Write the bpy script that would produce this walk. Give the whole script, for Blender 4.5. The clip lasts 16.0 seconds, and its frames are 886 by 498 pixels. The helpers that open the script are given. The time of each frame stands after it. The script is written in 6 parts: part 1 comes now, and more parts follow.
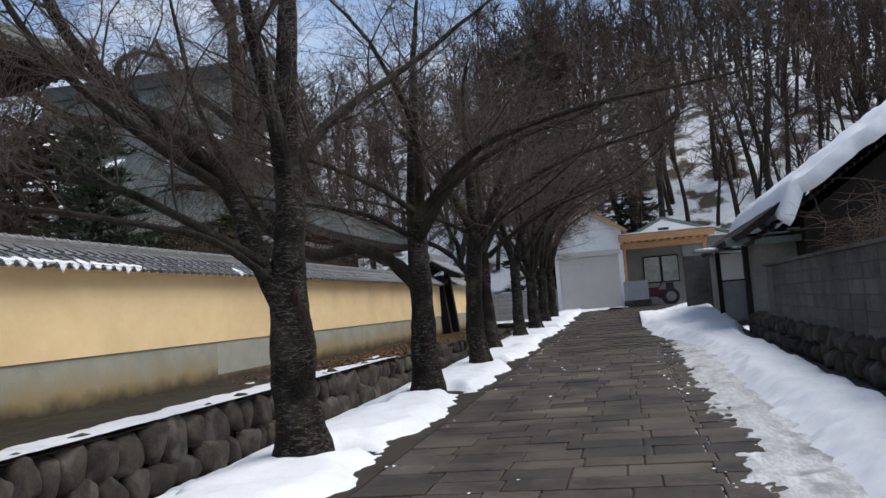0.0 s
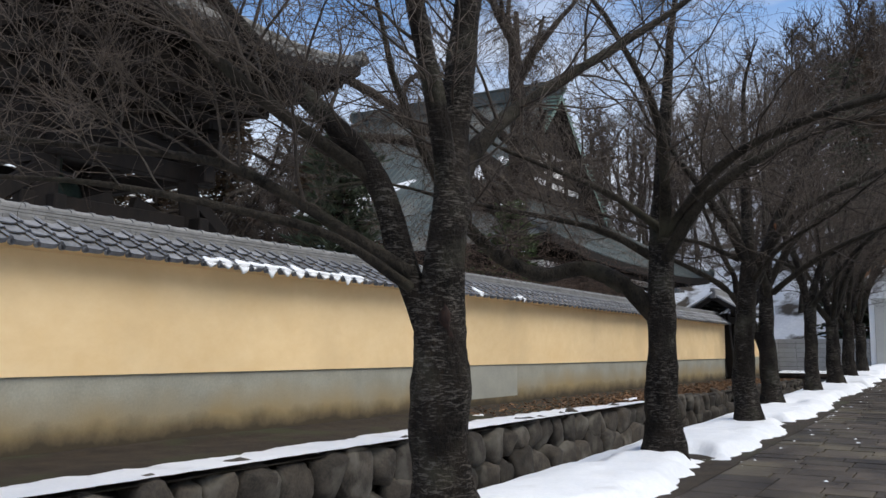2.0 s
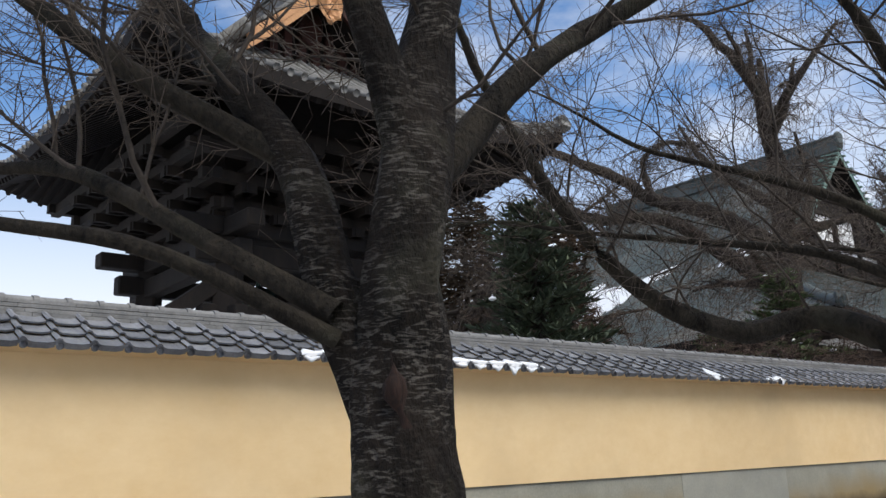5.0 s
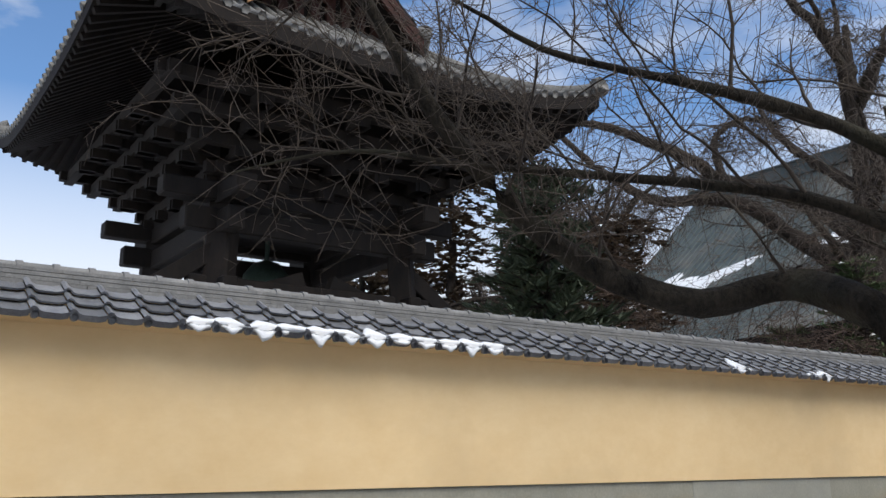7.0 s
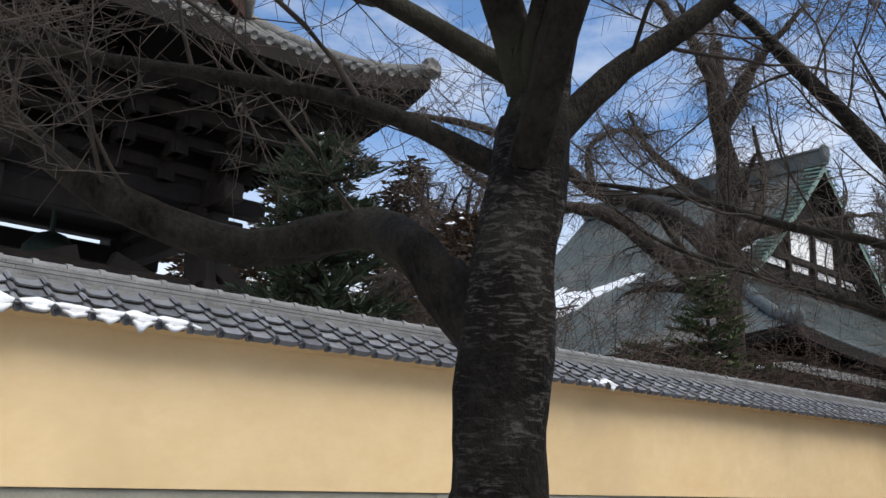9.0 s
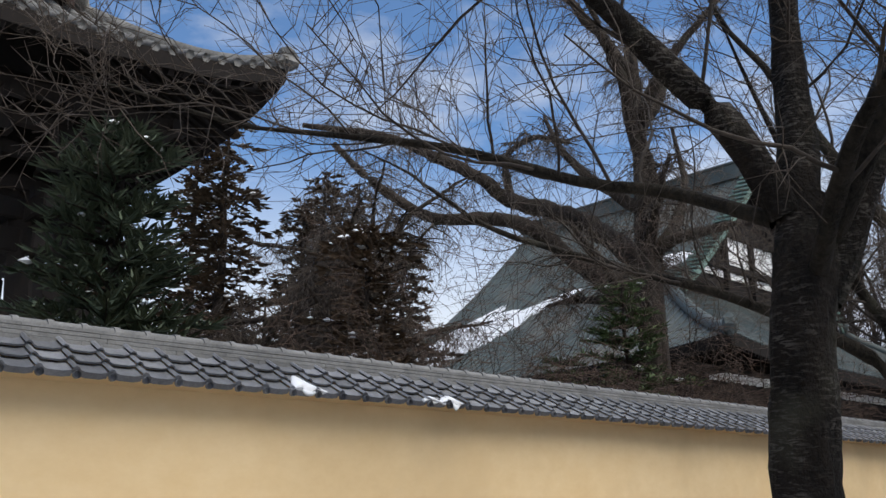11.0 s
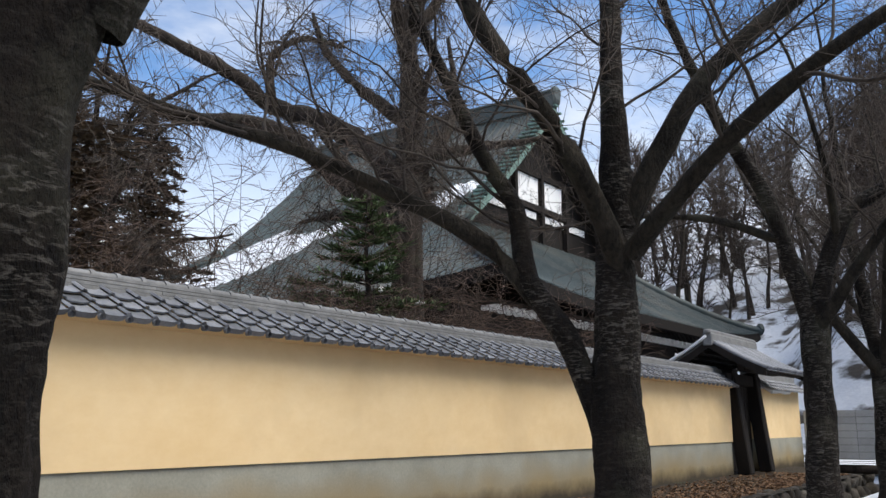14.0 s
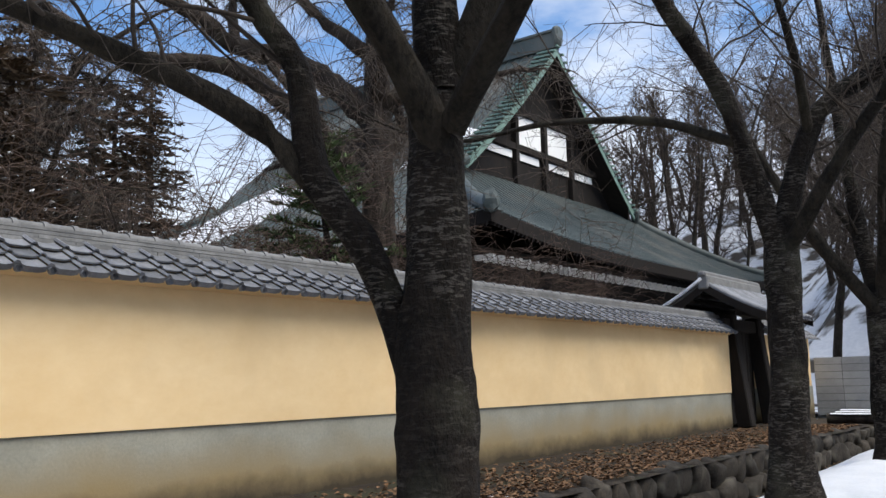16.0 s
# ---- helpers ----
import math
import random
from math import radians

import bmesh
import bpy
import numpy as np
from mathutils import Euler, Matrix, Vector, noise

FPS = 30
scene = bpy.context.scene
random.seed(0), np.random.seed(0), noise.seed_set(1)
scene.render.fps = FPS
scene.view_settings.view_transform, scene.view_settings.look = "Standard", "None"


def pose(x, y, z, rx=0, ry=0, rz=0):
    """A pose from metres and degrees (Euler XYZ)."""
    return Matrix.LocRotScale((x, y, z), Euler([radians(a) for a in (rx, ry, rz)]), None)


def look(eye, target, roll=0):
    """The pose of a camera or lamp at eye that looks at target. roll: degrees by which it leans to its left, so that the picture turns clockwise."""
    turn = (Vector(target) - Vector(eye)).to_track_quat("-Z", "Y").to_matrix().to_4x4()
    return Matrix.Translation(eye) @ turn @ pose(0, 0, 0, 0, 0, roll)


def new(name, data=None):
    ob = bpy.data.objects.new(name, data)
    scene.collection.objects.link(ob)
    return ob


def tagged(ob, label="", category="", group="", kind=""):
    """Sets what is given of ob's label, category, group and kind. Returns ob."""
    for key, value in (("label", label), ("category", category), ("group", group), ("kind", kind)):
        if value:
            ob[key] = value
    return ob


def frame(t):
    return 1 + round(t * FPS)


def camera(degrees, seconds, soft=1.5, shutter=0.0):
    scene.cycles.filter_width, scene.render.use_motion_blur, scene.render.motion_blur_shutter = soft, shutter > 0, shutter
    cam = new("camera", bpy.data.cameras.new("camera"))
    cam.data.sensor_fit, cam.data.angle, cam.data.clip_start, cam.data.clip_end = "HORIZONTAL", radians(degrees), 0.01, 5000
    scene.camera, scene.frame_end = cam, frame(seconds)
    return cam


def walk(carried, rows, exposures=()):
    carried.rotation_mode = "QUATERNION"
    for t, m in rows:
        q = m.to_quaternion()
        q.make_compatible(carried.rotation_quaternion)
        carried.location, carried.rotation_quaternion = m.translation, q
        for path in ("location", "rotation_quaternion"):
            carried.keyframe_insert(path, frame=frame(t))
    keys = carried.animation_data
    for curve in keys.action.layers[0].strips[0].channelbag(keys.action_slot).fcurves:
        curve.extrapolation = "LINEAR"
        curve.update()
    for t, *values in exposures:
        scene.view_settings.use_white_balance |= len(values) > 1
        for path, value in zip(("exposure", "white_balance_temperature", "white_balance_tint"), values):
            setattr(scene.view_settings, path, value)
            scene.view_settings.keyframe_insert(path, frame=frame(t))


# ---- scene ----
cam = camera(53.3, 16.0)
SKY, SUN, EXPOSURE = 0.1, 2.3, 0.75
# the clip's camera opens and closes a little on the way
STOPS = [(0.0, -0.12), (1.0, -0.12), (2.0, -0.02), (4.0, 0.05), (7.0, -0.04), (8.5, -0.04), (9.0, 0.08), (11.5, -0.12), (12.5, -0.08), (13.5, 0.16), (14.0, 0.2), (16.0, 0.22)]
PATH = [
    (0, (-0.138, 0.495, 1.456), (-0.545, 2.448, 1.592), -4.6),
    (0.5, (-0.137, 1.13, 1.469), (-0.53, 3.09, 1.513), -3.0),
    (1, (-0.091, 1.793, 1.467), (-0.596, 3.727, 1.532), -1.8),
    (1.5, (-0.097, 2.351, 1.451), (-0.852, 4.195, 1.62), -1.0),
    (2, (-0.008, 2.88, 1.458), (-1.025, 4.587, 1.686), 0.2),
    (2.5, (-0.032, 3.475, 1.454), (-1.156, 5.112, 1.697), 0.5),
    (3, (-0.018, 4.099, 1.444), (-1.193, 5.694, 1.722), -1.2),
    (3.5, (-0.286, 4.841, 1.414), (-1.559, 6.331, 1.814), -3.6),
    (4, (-0.384, 5.347, 1.405), (-1.757, 6.719, 1.888), -4.6),
    (6.5, (-1.001, 8.013, 1.449), (-2.568, 9.176, 1.89), -0.1),
    (7, (-0.992, 8.651, 1.46), (-2.593, 9.759, 1.918), -0.1),
    (7.5, (-0.868, 9.303, 1.518), (-2.501, 10.359, 1.981), -0.1),
    (8, (-0.891, 9.977, 1.477), (-2.528, 11.009, 1.983), 1.5),
    (8.5, (-0.914, 10.651, 1.436), (-2.518, 11.755, 1.893), 2.1),
    (9, (-0.92, 11.278, 1.432), (-2.403, 12.53, 1.913), 2.2),
    (11.5, (-1.211, 14.438, 1.597), (-2.595, 15.767, 2.161), -1.3),
    (12, (-1.124, 15.03, 1.579), (-2.374, 16.488, 2.14), -0.3),
    (12.5, (-1.124, 15.596, 1.566), (-2.27, 17.143, 2.106), -0.8),
    (13, (-1.138, 16.16, 1.605), (-2.253, 17.741, 2.112), -0.5),
    (13.5, (-1.209, 16.681, 1.602), (-2.32, 18.279, 2.06), -0.3),
    (14, (-1.23, 17.145, 1.565), (-2.372, 18.739, 1.959), -0.1),
    (14.5, (-1.297, 17.685, 1.524), (-2.484, 19.265, 1.833), 0.6),
    (15, (-1.3, 18.248, 1.499), (-2.559, 19.776, 1.783), 0.3),
    (15.5, (-1.32, 18.82, 1.499), (-2.583, 20.339, 1.811), -0.7),
    (16, (-1.259, 19.44, 1.528), (-2.455, 21.014, 1.829), -1.3),
]

walk(cam, [(t, look(e, a, r)) for t, e, a, r in PATH], exposures=[(t, EXPOSURE + d) for t, d in STOPS])

# ---- world, sun ----
world = bpy.data.worlds.new("sky")
scene.world = world
world.use_nodes = True
wn, wl = world.node_tree.nodes, world.node_tree.links
wn.clear()
SUN_ELEV, SUN_AZ = radians(56), radians(80)
sky = wn.new("ShaderNodeTexSky")
sky.sky_type, sky.sun_disc = "NISHITA", False
sky.sun_elevation, sky.sun_rotation = SUN_ELEV, SUN_AZ
sky.altitude, sky.air_density, sky.dust_density, sky.ozone_density = 600, 1.0, 0.6, 2.0
coord = wn.new("ShaderNodeTexCoord")
squash = wn.new("ShaderNodeMapping")
squash.inputs["Scale"].default_value = (1.0, 1.0, 2.6)
squash.inputs["Location"].default_value = (0.35, 0.2, 0.1)
cloud = wn.new("ShaderNodeTexNoise")
cloud.inputs["Scale"].default_value, cloud.inputs["Detail"].default_value, cloud.inputs["Roughness"].default_value = 2.2, 8, 0.55
ramp = wn.new("ShaderNodeValToRGB")
ramp.color_ramp.elements[0].position, ramp.color_ramp.elements[1].position = 0.49, 0.7
sepz = wn.new("ShaderNodeSeparateXYZ")
low = wn.new("ShaderNodeMapRange")
low.inputs["From Min"].default_value, low.inputs["From Max"].default_value = 0.37, 0.13
mx = wn.new("ShaderNodeMath")
mx.operation = "MAXIMUM"
tint = wn.new("ShaderNodeMixRGB")
tint.blend_type = "MULTIPLY"
tint.inputs["Fac"].default_value, tint.inputs["Color2"].default_value = 1.0, (0.8, 0.97, 1.09, 1)
mixw = wn.new("ShaderNodeMixRGB")
mixw.inputs["Color2"].default_value = (6.0, 6.1, 6.3, 1)
bg = wn.new("ShaderNodeBackground")
bg.inputs["Strength"].default_value = SKY
out = wn.new("ShaderNodeOutputWorld")
wl.new(coord.outputs["Generated"], squash.inputs["Vector"])
wl.new(squash.outputs["Vector"], cloud.inputs["Vector"])
wl.new(cloud.outputs["Fac"], ramp.inputs["Fac"])
wl.new(coord.outputs["Generated"], sepz.inputs["Vector"])
wl.new(sepz.outputs["Z"], low.inputs["Value"])
wl.new(ramp.outputs["Color"], mx.inputs[0])
wl.new(low.outputs["Result"], mx.inputs[1])
wl.new(mx.outputs["Value"], mixw.inputs["Fac"])
wl.new(sky.outputs["Color"], tint.inputs["Color1"])
wl.new(tint.outputs["Color"], mixw.inputs["Color1"])
wl.new(mixw.outputs["Color"], bg.inputs["Color"])
wl.new(bg.outputs["Background"], out.inputs["Surface"])

sun = new("sun", bpy.data.lights.new("sun", "SUN"))
sun.data.energy, sun.data.angle, sun.data.color = SUN, radians(50), (1.0, 0.94, 0.83)
sd = Vector((math.sin(SUN_AZ) * math.cos(SUN_ELEV), math.cos(SUN_AZ) * math.cos(SUN_ELEV), math.sin(SUN_ELEV)))
sun.matrix_world = look(sd * 100, (0, 0, 0))


# ---- materials ----
def material(name, c1, c2, scale=6.0, rough=0.8, bump=0.3, fine=60.0, stretch=(1, 1, 1), metal=0.0, spots=None, spot_scale=1.5,
             spot_at=(0.52, 0.66), vary=0.0, spec=0.3, dist=0.02, coat=0.0):
    """Two scales of noise between two colours, a third colour in patches, relief, and a shift from piece to piece."""
    m = bpy.data.materials.new(name)
    m.use_nodes = True
    n, l = m.node_tree.nodes, m.node_tree.links
    b = n["Principled BSDF"]
    b.inputs["Metallic"].default_value = metal
    b.inputs["Specular IOR Level"].default_value = spec
    b.inputs["Coat Weight"].default_value = coat
    geo = n.new("ShaderNodeNewGeometry")
    mp = n.new("ShaderNodeMapping")
    mp.inputs["Scale"].default_value = stretch
    l.new(geo.outputs["Position"], mp.inputs["Vector"])
    big = n.new("ShaderNodeTexNoise")
    big.inputs["Scale"].default_value, big.inputs["Detail"].default_value, big.inputs["Roughness"].default_value = scale, 6, 0.6
    small = n.new("ShaderNodeTexNoise")
    small.inputs["Scale"].default_value, small.inputs["Detail"].default_value, small.inputs["Roughness"].default_value = fine, 5, 0.65
    l.new(mp.outputs["Vector"], big.inputs["Vector"])
    l.new(mp.outputs["Vector"], small.inputs["Vector"])
    add = n.new("ShaderNodeMath")
    add.operation = "MULTIPLY_ADD"
    add.inputs[1].default_value = 0.45
    l.new(small.outputs["Fac"], add.inputs[0])
    half = n.new("ShaderNodeMath")
    half.operation = "MULTIPLY"
    half.inputs[1].default_value = 0.55
    l.new(big.outputs["Fac"], half.inputs[0])
    l.new(half.outputs[0], add.inputs[2])
    cr = n.new("ShaderNodeValToRGB")
    e = cr.color_ramp.elements
    e[0].position, e[1].position = 0.36, 0.64
    e[0].color, e[1].color = (*c1, 1), (*c2, 1)
    l.new(add.outputs[0], cr.inputs["Fac"])
    col = cr.outputs["Color"]
    if spots:
        sn = n.new("ShaderNodeTexNoise")
        sn.inputs["Scale"].default_value, sn.inputs["Detail"].default_value = spot_scale, 7
        l.new(geo.outputs["Position"], sn.inputs["Vector"])
        sr = n.new("ShaderNodeMapRange")
        sr.inputs["From Min"].default_value, sr.inputs["From Max"].default_value = spot_at
        l.new(sn.outputs["Fac"], sr.inputs["Value"])
        ms = n.new("ShaderNodeMixRGB")
        ms.inputs["Color2"].default_value = (*spots, 1)
        l.new(sr.outputs["Result"], ms.inputs["Fac"])
        l.new(col, ms.inputs["Color1"])
        col = ms.outputs["Color"]
    if vary:
        oi = n.new("ShaderNodeObjectInfo")
        isl = n.new("ShaderNodeNewGeometry")
        s2 = n.new("ShaderNodeMath")
        s2.operation = "ADD"
        l.new(oi.outputs["Random"], s2.inputs[0])
        l.new(isl.outputs["Random Per Island"], s2.inputs[1])
        fr = n.new("ShaderNodeMath")
        fr.operation = "FRACT"
        l.new(s2.outputs[0], fr.inputs[0])
        vr = n.new("ShaderNodeMapRange")
        vr.inputs["To Min"].default_value, vr.inputs["To Max"].default_value = 1 - vary, 1 + vary
        l.new(fr.outputs[0], vr.inputs["Value"])
        hv = n.new("ShaderNodeHueSaturation")
        l.new(vr.outputs["Result"], hv.inputs["Value"])
        l.new(col, hv.inputs["Color"])
        col = hv.outputs["Color"]
    l.new(col, b.inputs["Base Color"])
    rr = n.new("ShaderNodeMapRange")
    rr.inputs["To Min"].default_value, rr.inputs["To Max"].default_value = max(0.05, rough - 0.12), min(1, rough + 0.1)
    l.new(small.outputs["Fac"], rr.inputs["Value"])
    l.new(rr.outputs["Result"], b.inputs["Roughness"])
    bp = n.new("ShaderNodeBump")
    bp.inputs["Strength"].default_value, bp.inputs["Distance"].default_value = bump, dist
    l.new(add.outputs[0], bp.inputs["Height"])
    l.new(bp.outputs["Normal"], b.inputs["Normal"])
    return m


def bark_material(name, c1, c2, pale, bands=True):
    """Rough dark bark with pale cross-wise lenticels and lichen."""
    m = material(name, c1, c2, scale=5, fine=38, rough=0.85, bump=1.0, stretch=(1, 1, 0.6), spots=(0.05, 0.047, 0.032), spot_scale=2.2,
                 spot_at=(0.54, 0.74), dist=0.07, spec=0.15)
    if not bands:
        return m
    n, l = m.node_tree.nodes, m.node_tree.links
    b = n["Principled BSDF"]
    geo = n.new("ShaderNodeNewGeometry")
    mp = n.new("ShaderNodeMapping")
    mp.inputs["Scale"].default_value = (13, 13, 52)
    l.new(geo.outputs["Position"], mp.inputs["Vector"])
    ns = n.new("ShaderNodeTexNoise")
    ns.inputs["Scale"].default_value, ns.inputs["Detail"].default_value, ns.inputs["Roughness"].default_value, ns.inputs["Distortion"].default_value = 1.0, 7, 0.68, 0.9
    l.new(mp.outputs["Vector"], ns.inputs["Vector"])
    r = n.new("ShaderNodeMapRange")
    r.inputs["From Min"].default_value, r.inputs["From Max"].default_value, r.inputs["To Max"].default_value = 0.51, 0.6, 0.8
    l.new(ns.outputs["Fac"], r.inputs["Value"])
    pn = n.new("ShaderNodeTexNoise")
    pn.inputs["Scale"].default_value, pn.inputs["Detail"].default_value = 2.3, 4
    l.new(geo.outputs["Position"], pn.inputs["Vector"])
    pr = n.new("ShaderNodeMapRange")
    pr.inputs["From Min"].default_value, pr.inputs["From Max"].default_value, pr.inputs["To Min"].default_value = 0.42, 0.54, 0.15
    l.new(pn.outputs["Fac"], pr.inputs["Value"])
    pm = n.new("ShaderNodeMath")
    pm.operation = "MULTIPLY"
    l.new(r.outputs["Result"], pm.inputs[0])
    l.new(pr.outputs["Result"], pm.inputs[1])
    src = b.inputs["Base Color"].links[0].from_socket
    mix = n.new("ShaderNodeMixRGB")
    mix.inputs["Color2"].default_value = (*pale, 1)
    l.new(pm.outputs[0], mix.inputs["Fac"])
    l.new(src, mix.inputs["Color1"])
    l.new(mix.outputs["Color"], b.inputs["Base Color"])
    return m


def wall_base_material(name):
    """Grey render, stained brown and green by splashed earth in uneven tongues near its foot."""
    m = material(name, (0.25, 0.245, 0.2), (0.36, 0.345, 0.28), scale=1.6, fine=30, rough=0.9, bump=0.25)
    n, l = m.node_tree.nodes, m.node_tree.links
    b = n["Principled BSDF"]
    geo = n.new("ShaderNodeNewGeometry")
    sep = n.new("ShaderNodeSeparateXYZ")
    l.new(geo.outputs["Position"], sep.inputs["Vector"])
    ns = n.new("ShaderNodeTexNoise")
    ns.inputs["Scale"].default_value, ns.inputs["Detail"].default_value = 0.9, 6
    l.new(geo.outputs["Position"], ns.inputs["Vector"])
    ma = n.new("ShaderNodeMath")
    ma.operation = "MULTIPLY_ADD"
    ma.inputs[1].default_value = -0.75
    l.new(ns.outputs["Fac"], ma.inputs[0])
    l.new(sep.outputs["Z"], ma.inputs[2])
    r = n.new("ShaderNodeMapRange")
    r.inputs["From Min"].default_value, r.inputs["From Max"].default_value = 0.62, 0.1
    l.new(ma.outputs[0], r.inputs["Value"])
    mix = n.new("ShaderNodeMixRGB")
    mix.inputs["Color2"].default_value = (0.3, 0.225, 0.115, 1)
    src = b.inputs["Base Color"].links[0].from_socket
    l.new(src, mix.inputs["Color1"])
    l.new(r.outputs["Result"], mix.inputs["Fac"])
    ns2 = n.new("ShaderNodeTexNoise")
    ns2.inputs["Scale"].default_value, ns2.inputs["Detail"].default_value, ns2.inputs["Roughness"].default_value = 1.7, 8, 0.65
    l.new(geo.outputs["Position"], ns2.inputs["Vector"])
    mb = n.new("ShaderNodeMath")
    mb.operation = "MULTIPLY_ADD"
    mb.inputs[1].default_value = -0.42
    l.new(ns2.outputs["Fac"], mb.inputs[0])
    l.new(sep.outputs["Z"], mb.inputs[2])
    r2 = n.new("ShaderNodeMapRange")
    r2.inputs["From Min"].default_value, r2.inputs["From Max"].default_value, r2.inputs["To Max"].default_value = 0.42, 0.14, 0.9
    l.new(mb.outputs[0], r2.inputs["Value"])
    wet = n.new("ShaderNodeMixRGB")
    wet.inputs["Color2"].default_value = (0.035, 0.028, 0.02, 1)
    l.new(mix.outputs["Color"], wet.inputs["Color1"])
    l.new(r2.outputs["Result"], wet.inputs["Fac"])
    l.new(wet.outputs["Color"], b.inputs["Base Color"])
    return m


M_PLASTER = material("ochre plaster", (0.755, 0.54, 0.285), (0.83, 0.625, 0.36), scale=0.9, fine=5, rough=0.92, bump=0.1, stretch=(1, 0.6, 1),
                     spots=(0.64, 0.46, 0.25), spot_scale=0.55, spot_at=(0.5, 0.8), spec=0.15)
M_BASE = wall_base_material("stained grey render")
M_BASE_NEW = material("patched grey render", (0.29, 0.288, 0.245), (0.37, 0.36, 0.305), scale=2, fine=30, rough=0.9, bump=0.2)
M_TILE = material("grey clay tile", (0.1, 0.103, 0.112), (0.22, 0.224, 0.236), scale=5, fine=45, rough=0.42, bump=0.25, vary=0.32, spec=0.5)
M_RIDGE = material("weathered grey ridge tile", (0.12, 0.12, 0.118), (0.23, 0.227, 0.22), scale=6, fine=50, rough=0.7, bump=0.25, vary=0.12)
M_OLDTILE = material("old lichened roof tile", (0.075, 0.072, 0.067), (0.2, 0.194, 0.18), scale=3, fine=20, rough=0.75, bump=0.4, vary=0.15)
M_BARK = bark_material("cherry bark", (0.0025, 0.0019, 0.0015), (0.021, 0.0155, 0.0115), (0.11, 0.098, 0.083))
M_LIMB = bark_material("lichened limb bark", (0.0045, 0.0035, 0.0026), (0.046, 0.038, 0.028), (0.1, 0.1, 0.1), bands=False)
M_BARK2 = bark_material("grey forest bark", (0.012, 0.009, 0.007), (0.062, 0.048, 0.038), (0.1, 0.09, 0.08), bands=False)
M_TWIG = material("cherry twigs", (0.038, 0.029, 0.0225), (0.12, 0.094, 0.074), scale=3, fine=30, rough=0.8, bump=0.2)
M_BRANCH = material("cherry branch bark", (0.018, 0.014, 0.011), (0.075, 0.059, 0.046), scale=3, fine=30, rough=0.85, bump=0.3)
M_TWIG_DARK = material("far twigs", (0.024, 0.017, 0.013), (0.066, 0.047, 0.036), scale=0.4, fine=8, rough=0.9, bump=0.1)
M_BRUSH = material("red-brown brush twigs", (0.045, 0.03, 0.023), (0.13, 0.088, 0.066), scale=0.6, fine=10, rough=0.9, bump=0.1)
M_WOUND = material("bare split wood", (0.03, 0.015, 0.01), (0.24, 0.1, 0.045), scale=9, fine=60, rough=0.85, bump=0.7, stretch=(1, 1, 0.2))
M_OLDWOUND = material("old split bark", (0.004, 0.003, 0.0025), (0.042, 0.02, 0.013), scale=9, fine=60, rough=0.9, bump=0.9, stretch=(1, 1, 0.2))
M_SNOW = material("old snow", (0.67, 0.69, 0.72), (0.79, 0.8, 0.82), scale=2.5, fine=28, rough=0.6, bump=0.35, spots=(0.52, 0.53, 0.54), spot_scale=1.2,
                  spot_at=(0.6, 0.8), dist=0.03)
M_ICE = material("grey trodden ice", (0.34, 0.335, 0.325), (0.78, 0.785, 0.79), scale=3.5, fine=16, rough=0.35, bump=0.3, stretch=(2.2, 0.5, 1), spec=0.5,
                 spots=(0.22, 0.21, 0.2), spot_scale=1.8, spot_at=(0.52, 0.64))
M_SOIL = material("damp dark soil", (0.015, 0.0115, 0.0085), (0.046, 0.034, 0.023), scale=3, fine=40, rough=0.95, bump=0.8, spots=(0.034, 0.034, 0.017),
                  spot_scale=1.1)
M_LEAF_DEAD = material("fallen brown leaves", (0.1, 0.055, 0.03), (0.24, 0.14, 0.075), scale=8, fine=60, rough=0.9, bump=0.5, vary=0.4)
M_STONE = material("rounded field stone", (0.016, 0.0135, 0.0105), (0.066, 0.054, 0.041), scale=4, fine=34, rough=0.9, bump=0.8, vary=0.35,
                   spots=(0.1, 0.09, 0.072), spot_scale=2.5, spot_at=(0.52, 0.7))
M_PAVE = material("worn paving stone", (0.017, 0.0132, 0.01), (0.09, 0.072, 0.055), scale=1.6, fine=22, rough=0.55, bump=0.9, vary=0.36,
                  spots=(0.1, 0.085, 0.055), spot_scale=0.6, spot_at=(0.5, 0.72))
M_JOINT = material("pavement bedding", (0.03, 0.027, 0.023), (0.09, 0.082, 0.07), scale=8, fine=60, rough=0.95, bump=0.4)
M_DARKWOOD = material("weathered dark timber", (0.0055, 0.0042, 0.0034), (0.019, 0.0132, 0.0096), scale=3, fine=30, rough=0.85, bump=0.4, stretch=(1, 1, 0.3), vary=0.15)
# near-black: the deep shade beneath the roofs is put into this colour
M_UNDER = material("near-black boards with shade painted in", (0.005, 0.0036, 0.003), (0.014, 0.0092, 0.0068), scale=4, fine=30, rough=0.9, bump=0.3)
M_ORANGE = material("fresh cedar board", (0.36, 0.17, 0.07), (0.56, 0.3, 0.14), scale=2, fine=18, rough=0.65, bump=0.15, stretch=(1, 6, 6))
M_RED = material("faded red-brown paint", (0.018, 0.009, 0.007), (0.06, 0.02, 0.014), scale=3, fine=25, rough=0.8, bump=0.3)
M_COPPER = material("grey-green copper roof", (0.032, 0.046, 0.047), (0.07, 0.088, 0.086), scale=0.6, fine=10, rough=0.6, bump=0.15, spots=(0.11, 0.108, 0.096),
                    spot_scale=0.25, spot_at=(0.5, 0.7), spec=0.4)
M_VERDIGRIS = material("verdigris copper trim", (0.115, 0.195, 0.165), (0.22, 0.315, 0.27), scale=2, fine=20, rough=0.65, bump=0.2)
M_WHITE = material("white lime plaster", (0.82, 0.81, 0.79), (0.9, 0.895, 0.87), scale=1, fine=14, rough=0.9, bump=0.1)
